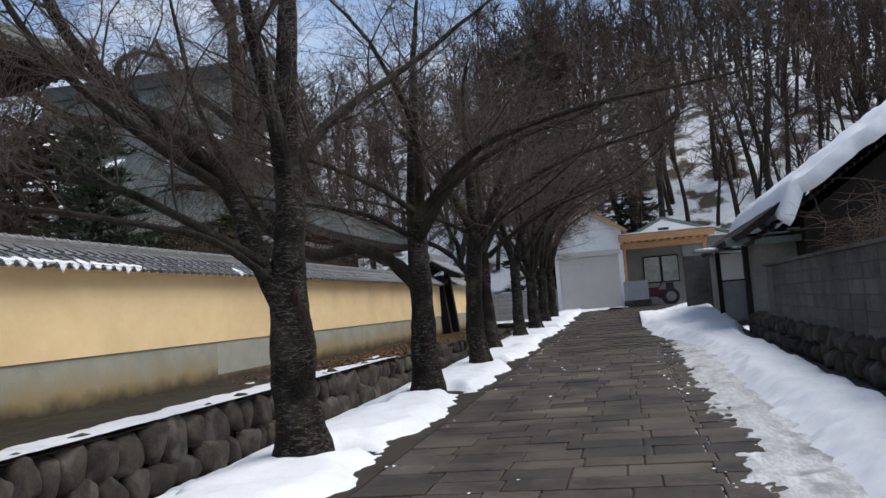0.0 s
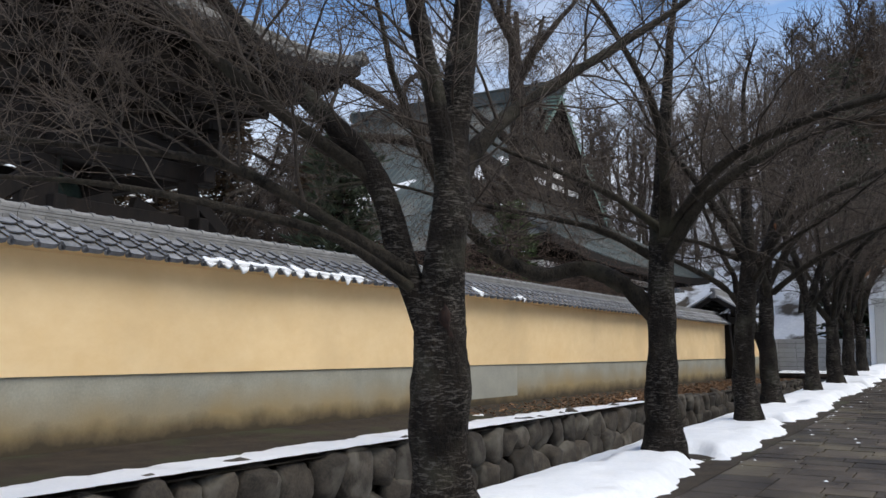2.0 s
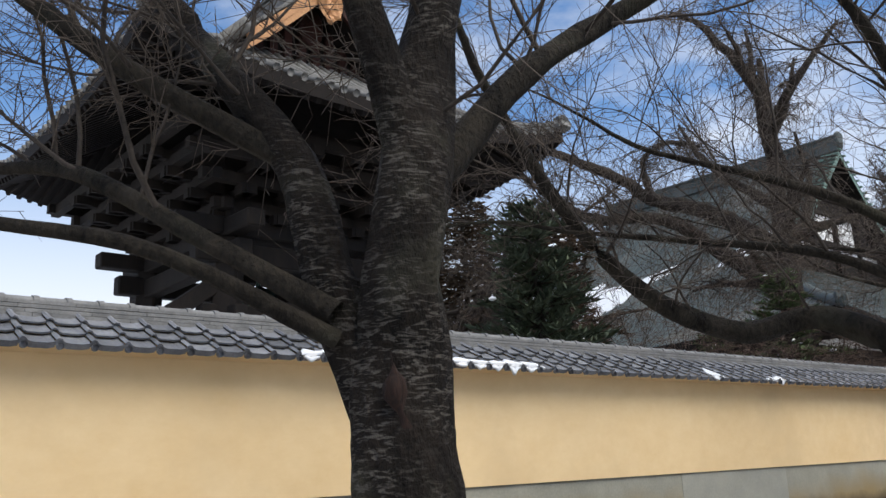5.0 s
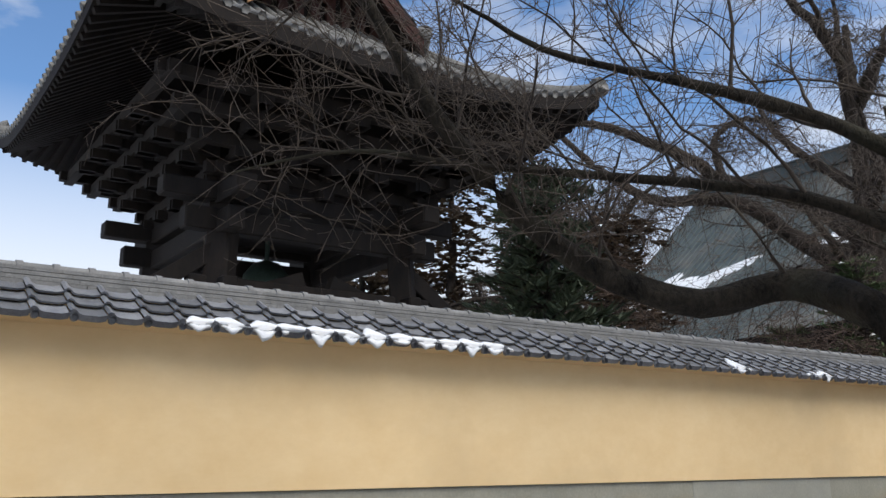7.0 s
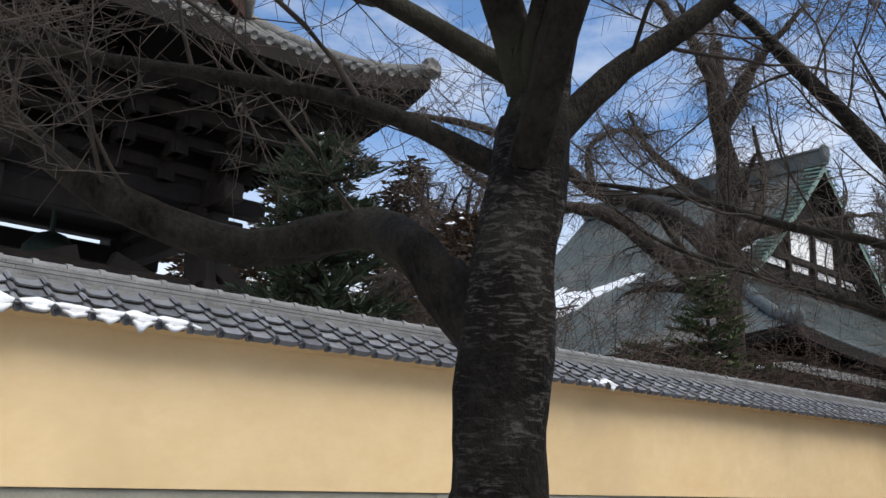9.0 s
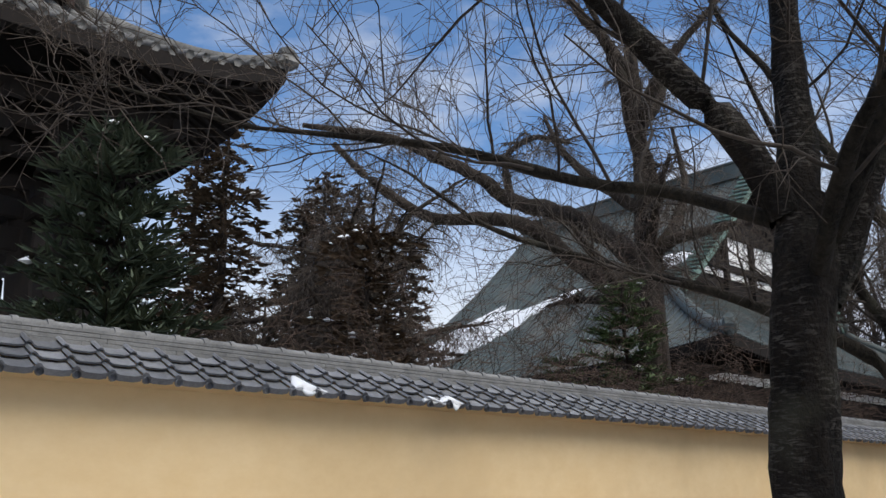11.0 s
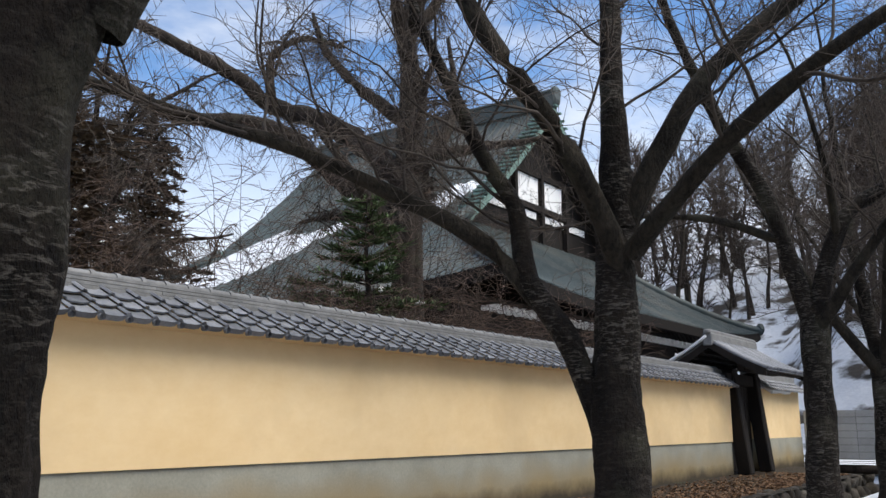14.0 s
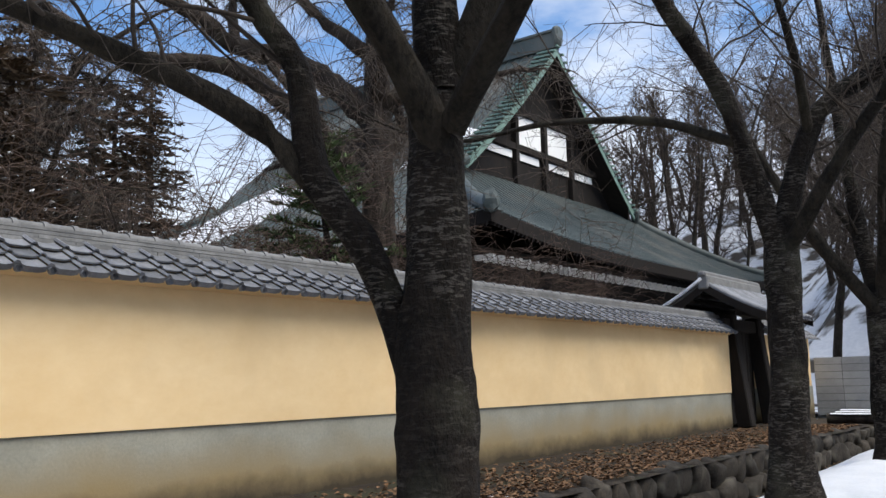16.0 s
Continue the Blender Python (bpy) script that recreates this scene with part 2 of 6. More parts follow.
M_BRONZE = material("green bronze", (0.04, 0.065, 0.055), (0.09, 0.13, 0.11), scale=4, fine=30, rough=0.5, bump=0.2, metal=0.6)
M_SHUTTER = material("beige steel shutter", (0.5, 0.485, 0.44), (0.58, 0.565, 0.515), scale=1, fine=20, rough=0.5, bump=0.05)
M_GREYWALL = material("grey corrugated sheet", (0.2, 0.215, 0.225), (0.3, 0.315, 0.32), scale=2, fine=25, rough=0.6, bump=0.15)
M_BLOCK = material("blackened concrete block", (0.04, 0.038, 0.035), (0.125, 0.12, 0.11), scale=1.8, fine=28, rough=0.95, bump=0.5, vary=0.16,
                   spots=(0.04, 0.042, 0.036), spot_scale=0.9)
M_PALEBLOCK = material("pale concrete block", (0.3, 0.3, 0.29), (0.42, 0.42, 0.4), scale=2, fine=28, rough=0.95, bump=0.35, vary=0.1)
M_MORTAR = material("block mortar", (0.06, 0.06, 0.056), (0.12, 0.12, 0.11), scale=6, fine=40, rough=0.95, bump=0.3)
M_GREENMETAL = material("dull green sheet roof", (0.085, 0.11, 0.1), (0.15, 0.18, 0.165), scale=1.5, fine=20, rough=0.5, bump=0.15)
M_GREYPLASTER = material("grey house plaster", (0.16, 0.158, 0.15), (0.25, 0.245, 0.23), scale=1.2, fine=16, rough=0.92, bump=0.15)
M_GLASS = material("dim curtained glass", (0.16, 0.19, 0.19), (0.3, 0.33, 0.33), scale=0.8, fine=4, rough=0.12, bump=0.0, spec=0.6)
M_PAINTRED = material("dull red machine paint", (0.07, 0.01, 0.014), (0.14, 0.022, 0.026), scale=3, fine=22, rough=0.5, bump=0.1)
M_RUBBER = material("black rubber", (0.02, 0.02, 0.02), (0.045, 0.045, 0.043), scale=6, fine=40, rough=0.9, bump=0.2)
M_RIM = material("dull steel rim", (0.14, 0.13, 0.12), (0.24, 0.23, 0.21), scale=4, fine=30, rough=0.5, bump=0.1)
M_NEEDLE = material("dark conifer needles", (0.028, 0.038, 0.023), (0.068, 0.082, 0.05), scale=1.5, fine=20, rough=0.85, bump=0.2, vary=0.3)
M_CEDAR = material("winter-brown cedar sprays", (0.045, 0.033, 0.02), (0.13, 0.085, 0.05), scale=0.6, fine=10, rough=0.9, bump=0.2, vary=0.3)
M_HILL = material("snowy leaf-strewn slope", (0.6, 0.63, 0.68), (0.78, 0.8, 0.84), scale=0.5, fine=4, rough=0.8, bump=0.5, spots=(0.07, 0.058, 0.046), spot_scale=0.4,
                  spot_at=(0.5, 0.58), dist=0.2)


# ---- builders ----
def finish(name, bm, mat, smooth=False):
    me = bpy.data.meshes.new(name)
    bmesh.ops.recalc_face_normals(bm, faces=bm.faces)
    bm.to_mesh(me)
    bm.free()
    me.materials.append(mat)
    if smooth:
        me.shade_smooth()
    return me


def part(name, bm, mat, parent=None, label="", smooth=False):
    ob = new(name, finish(name, bm, mat, smooth))
    ob.parent = parent
    return tagged(ob, label)


def raw(name, verts, faces, mat, parent=None, label="", smooth=False):
    me = bpy.data.meshes.new(name)
    me.from_pydata(verts, [], faces)
    me.materials.append(mat)
    if smooth:
        me.shade_smooth()
    ob = new(name, me)
    ob.parent = parent
    return tagged(ob, label)


def thing(name, label, category, place=(0, 0, 0), kind="", group=""):
    ob = new(name)
    ob.empty_display_size = 0.2
    ob.location = place
    return tagged(ob, label, category, group, kind)


def box(bm, x0, x1, y0, y1, z0, z1, bevel=0.0):
    r = bmesh.ops.create_cube(bm, size=1, matrix=Matrix.Translation(((x0 + x1) / 2, (y0 + y1) / 2, (z0 + z1) / 2)) @ Matrix.Diagonal((x1 - x0, y1 - y0, z1 - z0, 1)))
    if bevel:
        edges = list({e for v in r["verts"] for e in v.link_edges})
        bmesh.ops.bevel(bm, geom=edges, offset=bevel, segments=2, affect="EDGES", profile=0.6)
    return bm


def boxed(*a, bevel=0.01):
    return box(bmesh.new(), *a, bevel=bevel)


def bar(bm, a, b, w, h, bevel=0.0):
    """A squared timber from a to b, w wide and h high."""
    a, b = Vector(a), Vector(b)
    d = b - a
    m = Matrix.Translation((a + b) / 2) @ d.to_track_quat("Y", "Z").to_matrix().to_4x4() @ Matrix.Diagonal((w, d.length, h, 1))
    r = bmesh.ops.create_cube(bm, size=1, matrix=m)
    if bevel:
        bmesh.ops.bevel(bm, geom=list({e for v in r["verts"] for e in v.link_edges}), offset=bevel, segments=1, affect="EDGES")
    return bm


def lathe(bm, profile, n=20, m=Matrix()):
    rings = []
    for r, z in profile:
        rings.append([bm.verts.new(m @ Vector((r * math.cos(2 * math.pi * i / n), r * math.sin(2 * math.pi * i / n), z))) for i in range(n)])
    for a, b in zip(rings, rings[1:]):
        for i in range(n):
            bm.faces.new((a[i], a[(i + 1) % n], b[(i + 1) % n], b[i]))
    bm.faces.new(rings[0])
    bm.faces.new(rings[-1])
    return bm


class Tubes:
    """Many tapered tubes gathered into one mesh."""

    def __init__(self):
        self.v, self.f = [], []

    def add(self, pts, radii, sides=3, cap=False, wobble=0.0, rng=None):
        base = len(self.v)
        n = len(pts)
        ang = [2 * math.pi * k / sides for k in range(sides)]
        cs = [(math.cos(a), math.sin(a)) for a in ang]
        for i in range(n):
            p = pts[i]
            d = (pts[min(i + 1, n - 1)] - pts[max(i - 1, 0)]).normalized()
            u = d.orthogonal().normalized() if abs(d.z) < 0.7 else d.cross(Vector((0, 1, 0))).normalized()
            w = d.cross(u)
            if abs(d.z) < 0.7:
                u = Vector((-d.y, d.x, 0)).normalized()
                w = d.cross(u)
            r = radii[i]
            for k, (c, s) in enumerate(cs):
                q = r * (1 + (wobble * (noise.noise(Vector((p.x * 3 + c * 1.3, p.y * 3 + s * 1.3, p.z * 2.2))) + 0.35 * noise.noise(Vector((c * 3.1, s * 3.1, p.z * 7))) + (0.2 * noise.noise(Vector((c * 7, s * 7, p.z * 13))) if sides > 20 else 0)) if wobble else 0))
                self.v.append(p + u * (c * q) + w * (s * q))
        for i in range(n - 1):
            a, b = base + i * sides, base + (i + 1) * sides
            for k in range(sides):
                k2 = (k + 1) % sides
                self.f.append((a + k, a + k2, b + k2, b + k))
        if cap:
            self.f.append(tuple(base + (n - 1) * sides + k for k in range(sides)))

    def put(self, name, mat, parent, label="", smooth=True):
        return raw(name, [tuple(p) for p in self.v], self.f, mat, parent, label, smooth)


def spline(pts, step=0.16):
    """A smooth curve through points, as a list of even steps with the share of the way."""
    p = [Vector(q) for q in pts]
    p = [p[0] * 2 - p[1]] + p + [p[-1] * 2 - p[-2]]
    res = []
    for i in range(1, len(p) - 2):
        n = max(2, int((p[i + 1] - p[i]).length / step))
        for k in range(n):
            t = k / n
            a, b, c, d = p[i - 1], p[i], p[i + 1], p[i + 2]
            res.append(0.5 * (2 * b + (c - a) * t + (2 * a - 5 * b + 4 * c - d) * t * t + (3 * b - a - 3 * c + d) * t ** 3))
    res.append(p[-2])
    return res


def wander(rng, start, way, length, n, bend=0.22, lift=0.0):
    pts = [start.copy()]
    d = way.normalized()
    for i in range(n):
        d = (d + Vector((rng.uniform(-bend, bend), rng.uniform(-bend, bend), rng.uniform(-bend, bend) + lift))).normalized()
        pts.append(pts[-1] + d * (length / n))
    return pts


def side_way(rng, d, spread):
    r = Vector((rng.gauss(0, 1), rng.gauss(0, 1), rng.gauss(0, 0.8))).normalized()
    r = (r - d * r.dot(d))
    if r.length < 1e-3:
        r = d.orthogonal()
    return (d * (1 - spread) + r.normalized() * spread).normalized()


def cherry(base, trunk, limbs, seed, label, density=1.0, wound=None, stems=(0, 1)):
    """A bare cherry: a thick flared trunk, hand-set main limbs, and three orders of branches and twigs grown from them."""
    rng = random.Random(seed)
    root = thing("cherry_tree", label, "tree", (base[0], base[1], GROUND(base[1])), group="row of cherry trees along the lane")
    off = Vector((0, 0, -GROUND(base[1])))
    tk = Tubes()
    pts = spline([Vector(p[:3]) + off for p in trunk], 0.05)
    pts = [Vector((trunk[0][0], trunk[0][1], -0.25))] + pts

    def rad(z):
        for a, b in zip(trunk, trunk[1:]):
            if z <= b[2] + off.z:
                k = (z - a[2] - off.z) / max(b[2] - a[2], 1e-3)
                return a[3] + (b[3] - a[3]) * max(0, k)
        return trunk[-1][3]

    radii = [rad(p.z) * (1 + 0.55 * math.exp(-max(p.z, 0) * 4.5)) for p in pts]
    tk.add(pts, radii, 34, wobble=0.19)
    tk.put("trunk", M_BARK, root)
    if wound:
        wx, wy, wz, wr, h = wound
        bm = bmesh.new()
        bmesh.ops.create_icosphere(bm, subdivisions=3, radius=1, matrix=Matrix.Translation((wx, wy, wz + off.z)) @ pose(0, 0, 0, 12, 0, 0) @ Matrix.Diagonal((wr, wr, h, 1)))
        for v in bm.verts:
            v.co += v.normal * noise.noise(v.co * 9) * 0.05
        part("wound", bm, M_WOUND if wz > 3 else M_OLDWOUND, root, "torn bark wound", True)
    seconds = []
    for li, (r0, r1, *cp) in enumerate(limbs):
        lb = Tubes()
        lp = spline([Vector(q) + off for q in cp], 0.14)
        n = len(lp)
        rr = [r0 + (r1 - r0) * (i / (n - 1)) for i in range(n)]
        lb.add(lp, rr, 11, wobble=0.3)
        d = (lp[-1] - lp[-3]).normalized()
        tail = wander(rng, lp[-1], d + Vector((0, 0, 0.1)), rng.uniform(1.2, 2.0), 7, 0.16, 0.02)
        lb.add(tail, [r1 * (1 - 0.85 * i / 7) + 0.003 for i in range(8)], 7)
        lb.put("limb", M_BARK if li in stems else M_LIMB, root)
        whole = lp + tail[1:]
        acc = 0.0
        total = sum((whole[i + 1] - whole[i]).length for i in range(len(whole) - 1))
        due = 0.16 * total
        for i in range(1, len(whole) - 1):
            acc += (whole[i] - whole[i - 1]).length
            if acc >= due:
                due = acc + rng.uniform(0.14, 0.36) / density
                seconds.append((whole[i], (whole[i + 1] - whole[i - 1]).normalized(), rr[i] if i < n else r1 * 0.6, acc / total))
    tw = Tubes()
    for p, d, r, k in seconds:
        br = Tubes()
        length = rng.uniform(0.8, 2.2) * (1.0 - 0.35 * k)
        way = side_way(rng, d, rng.uniform(0.45, 0.8)) + Vector((0, 0, 0.18))
        if p.z < 3.2:
            way.z = abs(way.z) * 0.8 + 0.05
        if way.z < 0:
            way.z *= 0.4
        q = wander(rng, p, way, length, 8, 0.25, 0.03)
        if min(v_.z for v_ in q) < 2.35:
            continue
        r0 = min(0.0145, r * 0.34) * rng.uniform(0.6, 1.0)
        br.add(q, [r0 * (1 - 0.82 * i / 8) + 0.002 for i in range(9)], 5)
        br.put("branch", M_BRANCH, root)
        m = int(length * 11)
        for j in range(m):
            f = rng.uniform(0.15, 1.0) * 7.99
            i = int(f)
            s = q[i].lerp(q[i + 1], f - i)
            dd = (q[i + 1] - q[i]).normalized()
            l2 = rng.uniform(0.25, 0.95)
            q2 = wander(rng, s, side_way(rng, dd, rng.uniform(0.4, 0.75)) + Vector((0, 0, 0.15)), l2, 3, 0.42, 0.04)
            if min(v_.z for v_ in q2) < 2.3:
                continue
            tw.add(q2, [0.0038, 0.0032, 0.0024, 0.0016], 3)
            for h in range(rng.randint(3, 6)):
                f2 = rng.uniform(0.2, 1.0) * 2.99
                i2 = int(f2)
                s2 = q2[i2].lerp(q2[i2 + 1], f2 - i2)
                q3 = wander(rng, s2, side_way(rng, (q2[i2 + 1] - q2[i2]).normalized(), 0.6), rng.uniform(0.06, 0.28), 1, 0.3, 0.05)
                tw.add(q3, [0.0024, 0.0013], 3)
    t = tw.put("twig_mass", M_TWIG, root, "fine bare twigs")
    tagged(t, kind="stuff")
    return root


def GROUND(y):
    """Height of the lane along its length."""
    return -0.03 + 0.013 * min(y, 20) + 0.02 * max(y - 20, 0)


def smooth(a, b, x):
    t = min(1, max(0, (x - a) / (b - a)))
    return t * t * (3 - 2 * t)


def fbm(x, y, s=1.0, seed=0.0):
    return sum(noise.noise(Vector((x * s * f, y * s * f, seed))) / f for f in (1, 2, 4)) * 0.6


def sheet(name, x0, x1, y0, y1, step, height, mat, parent=None, label="", keep=None):
    nx, ny = max(2, int((x1 - x0) / step)), max(2, int((y1 - y0) / step))
    vs, ok = [], []
    for j in range(ny + 1):
        y = y0 + (y1 - y0) * j / ny
        for i in range(nx + 1):
            x = x0 + (x1 - x0) * i / nx
            vs.append((x, y, height(x, y)))
            ok.append(keep(x, y) if keep else True)
    fs = []
    for j in range(ny):
        for i in range(nx):
            a = j * (nx + 1) + i
            q = (a, a + 1, a + nx + 2, a + nx + 1)
            if ok[q[0]] or ok[q[1]] or ok[q[2]] or ok[q[3]]:
                fs.append(q)
    return raw(name, vs, fs, mat, parent, label, True)


# ---- ground ----
def hill(x, y):
    foot = 60 + 19 * smooth(-10, -20, x)
    rise = max(0.0, y - foot) * 0.56
    rise = 46 * (1 - math.exp(-rise / 46)) * 1.25
    rise *= 0.12 + 0.88 * smooth(-80, -42, x)
    return rise + (1.6 * fbm(x, y, 0.05, 3.0) if rise > 1 else 0)


def terrain(x, y):
    z = -0.85 + 1.05 * smooth(-9.3, -14, x) + 1.0 * smooth(5, 9, x) + smooth(42, 62, y) * 0.85
    return z + hill(x, y)


ground = sheet("ground", -260, 220, -120, 300, 4.0, terrain, M_HILL)
tagged(ground, "snow-covered ground rising to a wooded hill", "ground", kind="structure")

XL, XR = -2.45, 0.75
road_bed = sheet("road", XL - 0.05, 2.7, -8, 50, 0.5, lambda x, y: GROUND(y) - 0.02, M_JOINT)
tagged(road_bed, "stone-paved lane with dark joints", "road", kind="structure")


def gutter(y):
    return -0.62 + 0.3 * smooth(22, 40, y)


def verge_z(x, y):
    k = smooth(-3.5, -6.0, x)
    return (GROUND(y) + 0.0) * (1 - k) + gutter(y) * k + 0.03 * fbm(x, y, 1.3, 1.0) * smooth(XL, XL - 0.5, x)


verge = sheet("verge", -6.5, XL, -4, 50, 0.16, lambda x, y: verge_z(x, y) - 0.008, M_SOIL)
tagged(verge, "damp soil verge beside the lane", "ground", kind="structure")

TREES = [(-3.33, 8.47), (-3.3, 13.6), (-3.2, 18.06), (-3.58, 22.4), (-3.5, 27.0), (-3.45, 31.0), (-3.55, 35.2), (-3.65, 39.4)]


def verge_snow(x, y):
    edge = -2.7 + 0.42 * fbm(0.3, y, 0.55, 7.0) + 0.2 * fbm(x, y, 2.5, 8.0) + 0.08 * fbm(x, y, 7.0, 18.0)
    m = smooth(edge + 0.12, edge - 0.2, x)
    for tx, ty in TREES:
        d = math.hypot(x - tx - 0.22, (y - ty - 0.45) * 0.8)
        m *= smooth(0.16, 0.42, d + 0.22 * fbm(x, y, 1.7, 4.0))
    m *= smooth(-6.25, -5.75, x + 0.35 * fbm(x, y, 1.1, 9.0) - 0.75 * smooth(20, 28, y))
    m *= smooth(-0.36, -0.17, fbm(x, y, 0.6, 12.0) + 0.12 * fbm(x, y, 3.0, 13.0))
    return verge_z(x, y) + 0.19 * m - 0.05 + (0.03 * fbm(x, y, 2.2, 5.0) + 0.02 * fbm(x, y, 6.5, 6.0)) * m


vs = sheet("verge_snow", -6.3, -2.3, -4, 48, 0.075, verge_snow, M_SNOW, keep=lambda x, y: verge_snow(x, y) > verge_z(x, y) - 0.03)
tagged(vs, "thawing snow lying between the cherry trees", "snow", kind="stuff")


def bank_snow(x, y):
    a = 1.06 + 0.16 * fbm(0.0, y, 0.9, 21.0) + 0.12 * fbm(x, y, 4.0, 22.0) - 0.9 * smooth(19, 26, y) - 0.5 * smooth(26, 34, y)
    m = smooth(a, a + 0.55, x) * smooth(2.42, 2.12, x + 0.22 * fbm(x, y, 1.6, 2.0) - 0.3 * smooth(22, 26, y))
    m *= 1 - smooth(36, 40, y)
    lump = 0.16 + 0.1 * fbm(x, y, 0.9, 30.0) + 0.08 * fbm(x, y, 3.2, 31.0) + 0.04 * fbm(x, y, 8.0, 33.0) + 0.22 * smooth(24, 29, y) * smooth(0.8, 2.0, x)
    return GROUND(y) - 0.03 + m * (0.04 + lump)


bs = sheet("snow_bank", 0.1, 2.72, -3, 41, 0.06, bank_snow, M_SNOW, keep=lambda x, y: bank_snow(x, y) > GROUND(y) - 0.022)
tagged(bs, "bank of shovelled snow along the block wall", "snow", kind="stuff")


def ice(x, y):
    m = smooth(-0.2, 0.3, 0.55 * fbm(x * 1.6, y * 0.3, 2.0, 40.0) + 0.4 * fbm(x * 1.5, y * 0.5, 7.0, 43.0) + 0.75 * smooth(0.5, 1.1, x) - 0.7 * smooth(0.6, 0.25, x) - 0.1) * smooth(30, 26, y)
    return GROUND(y) - 0.02 + 0.034 * m + 0.005 * fbm(x, y, 9, 41.0)


it = sheet("ice_film", 0.1, 1.6, 0, 30, 0.05, ice, M_ICE)
tagged(it, "grey trodden ice at the lane's edge", "ice", kind="stuff")

rng = random.Random(91)
cv, cf = [], []
for i in range(150):
    y = rng.uniform(4, 34)
    x = rng.gauss(0.45, 0.18) if rng.random() < 0.55 else (rng.uniform(-2.4, 1.0) if rng.random() < 0.35 else XL + abs(rng.gauss(0, 0.15)))
    s = rng.uniform(0.006, 0.022) * (1.4 if y > 12 else 1)
    k = len(cv)
    for j in range(6):
        a = j * 1.047
        cv.append((x + math.cos(a) * s * rng.uniform(0.7, 1.3), y + math.sin(a) * s * rng.uniform(0.8, 1.6), GROUND(y) + 0.004))
    cv.append((x, y, GROUND(y) + s * 0.7))
    cf += [(k + j, k + (j + 1) % 6, k + 6) for j in range(6)]
tagged(raw("snow_crumbs", cv, cf, M_SNOW, smooth=True), "crumbs of snow scattered on the paving", "snow", kind="stuff")

# terrace between lane and temple wall
XE = -6.42
terrace = sheet("terrace", -8.95, XE + 0.1, -6, 47, 0.2, lambda x, y: 0.27 + 0.02 * fbm(x, y, 1.5, 3.0) + 0.04 * smooth(-8.5, -8.9, x), M_SOIL)
tagged(terrace, "dark soil terrace at the foot of the wall", "ground", kind="structure")


def terrace_snow(x, y):
    w = 0.75 + 0.35 * fbm(2.0, y, 0.7, 50.0) + 0.22 * fbm(x, y, 2.5, 52.0) + 0.1 * fbm(x, y, 6.0, 53.0)
    w *= 1 - smooth(19, 24, y + 3 * fbm(x, y, 0.3, 51.0))
    m = smooth(XE - w - 0.03, XE - w + 0.18, x) if w > 0.05 else 0.0
    p = smooth(0.36, 0.45, fbm(x, y * 0.6, 1.3, 55.0) + 0.12 * fbm(x, y, 5.0, 56.0)) * (1 - smooth(27, 31, y)) * smooth(-8.2, -7.6, x)
    return 0.255 + 0.075 * max(m, p) + 0.012 * fbm(x, y, 3, 1.0)


ts = sheet("terrace_snow", -8.6, XE + 0.12, -5, 34, 0.07, terrace_snow, M_SNOW, keep=lambda x, y: terrace_snow(x, y) > 0.277)
tagged(ts, "ragged strip of snow on the terrace edge", "snow", kind="stuff")

rng = random.Random(5)
lv, lf = [], []
for i in range(13000):
    y = rng.uniform(17, 43)
    far = smooth(17, 25, y)
    if rng.random() > 0.25 + 0.75 * far:
        continue
    if rng.random() < 0.85:
        x = -6.5 - abs(rng.gauss(0, 1.0)) * 1.1
        z = 0.285
        if x < -8.9:
            continue
    else:
        x = rng.uniform(-6.2, -4.6)
        z = verge_z(x, y) + 0.02
    s, a, tl = rng.uniform(0.025, 0.055), rng.uniform(0, 6.28), rng.uniform(-0.5, 0.5)
    u = Vector((math.cos(a), math.sin(a), tl * 0.6)) * s
    w = Vector((-math.sin(a), math.cos(a), rng.uniform(-0.4, 0.4))) * s * 0.55
    c = Vector((x, y, z + rng.uniform(0.004, 0.03)))
    k = len(lv)
    lv += [tuple(c - u), tuple(c + w + Vector((0, 0, 0.012))), tuple(c + u), tuple(c - w + Vector((0, 0, 0.012)))]
    lf += [(k, k + 1, k + 2), (k, k + 2, k + 3)]
tagged(raw("fallen_leaves", lv, lf, M_LEAF_DEAD), "brown fallen leaves on the terrace", "leaves", kind="stuff")

# yard behind the wall
yard = sheet("yard", -60, -9.3, -20, 62, 1.2, lambda x, y: 0.32 + 0.12 * fbm(x, y, 0.15, 2.0), M_HILL)
tagged(yard, "snowy temple yard behind the wall", "ground", kind="structure")

# ---- temple wall ----
XW, YA, YB = -8.96, -9.0, 41.0
wall = thing("wall_west", "ochre plaster temple wall on a grey rendered base with a tiled coping", "wall", (XW, 16, 0.25), kind="structure")


def at(parent, bm):
    bmesh.ops.translate(bm, verts=bm.verts, vec=-parent.location)
    return bm


part("plaster", at(wall, boxed(XW - 0.5, XW + 0.055, YA, YB, 1.15, 2.6, bevel=0.004)), M_PLASTER, wall, "ochre plaster face, faintly streaked")
part("base", at(wall, boxed(XW - 0.52, XW + 0.025, YA, YB, -0.2, 1.146, bevel=0.008)), M_BASE, wall, "grey render stained brown near the ground")
part("patch", at(wall, boxed(XW, XW + 0.031, 18.1, 21.18, 0.45, 1.142, bevel=0.003)), M_BASE_NEW, wall, "paler repaired panel of render")
PITCH = 0.3
EAVE_X, EAVE_Z, TOP_X, TOP_Z = -8.62, 2.57, -9.07, 2.905
SL = Vector((TOP_X - EAVE_X, 0, TOP_Z - EAVE_Z))
ROWS = 3
RUN = SL.length / ROWS
DIRX, UPN = SL.normalized(), Vector((SL.z, 0, -SL.x)).normalized()


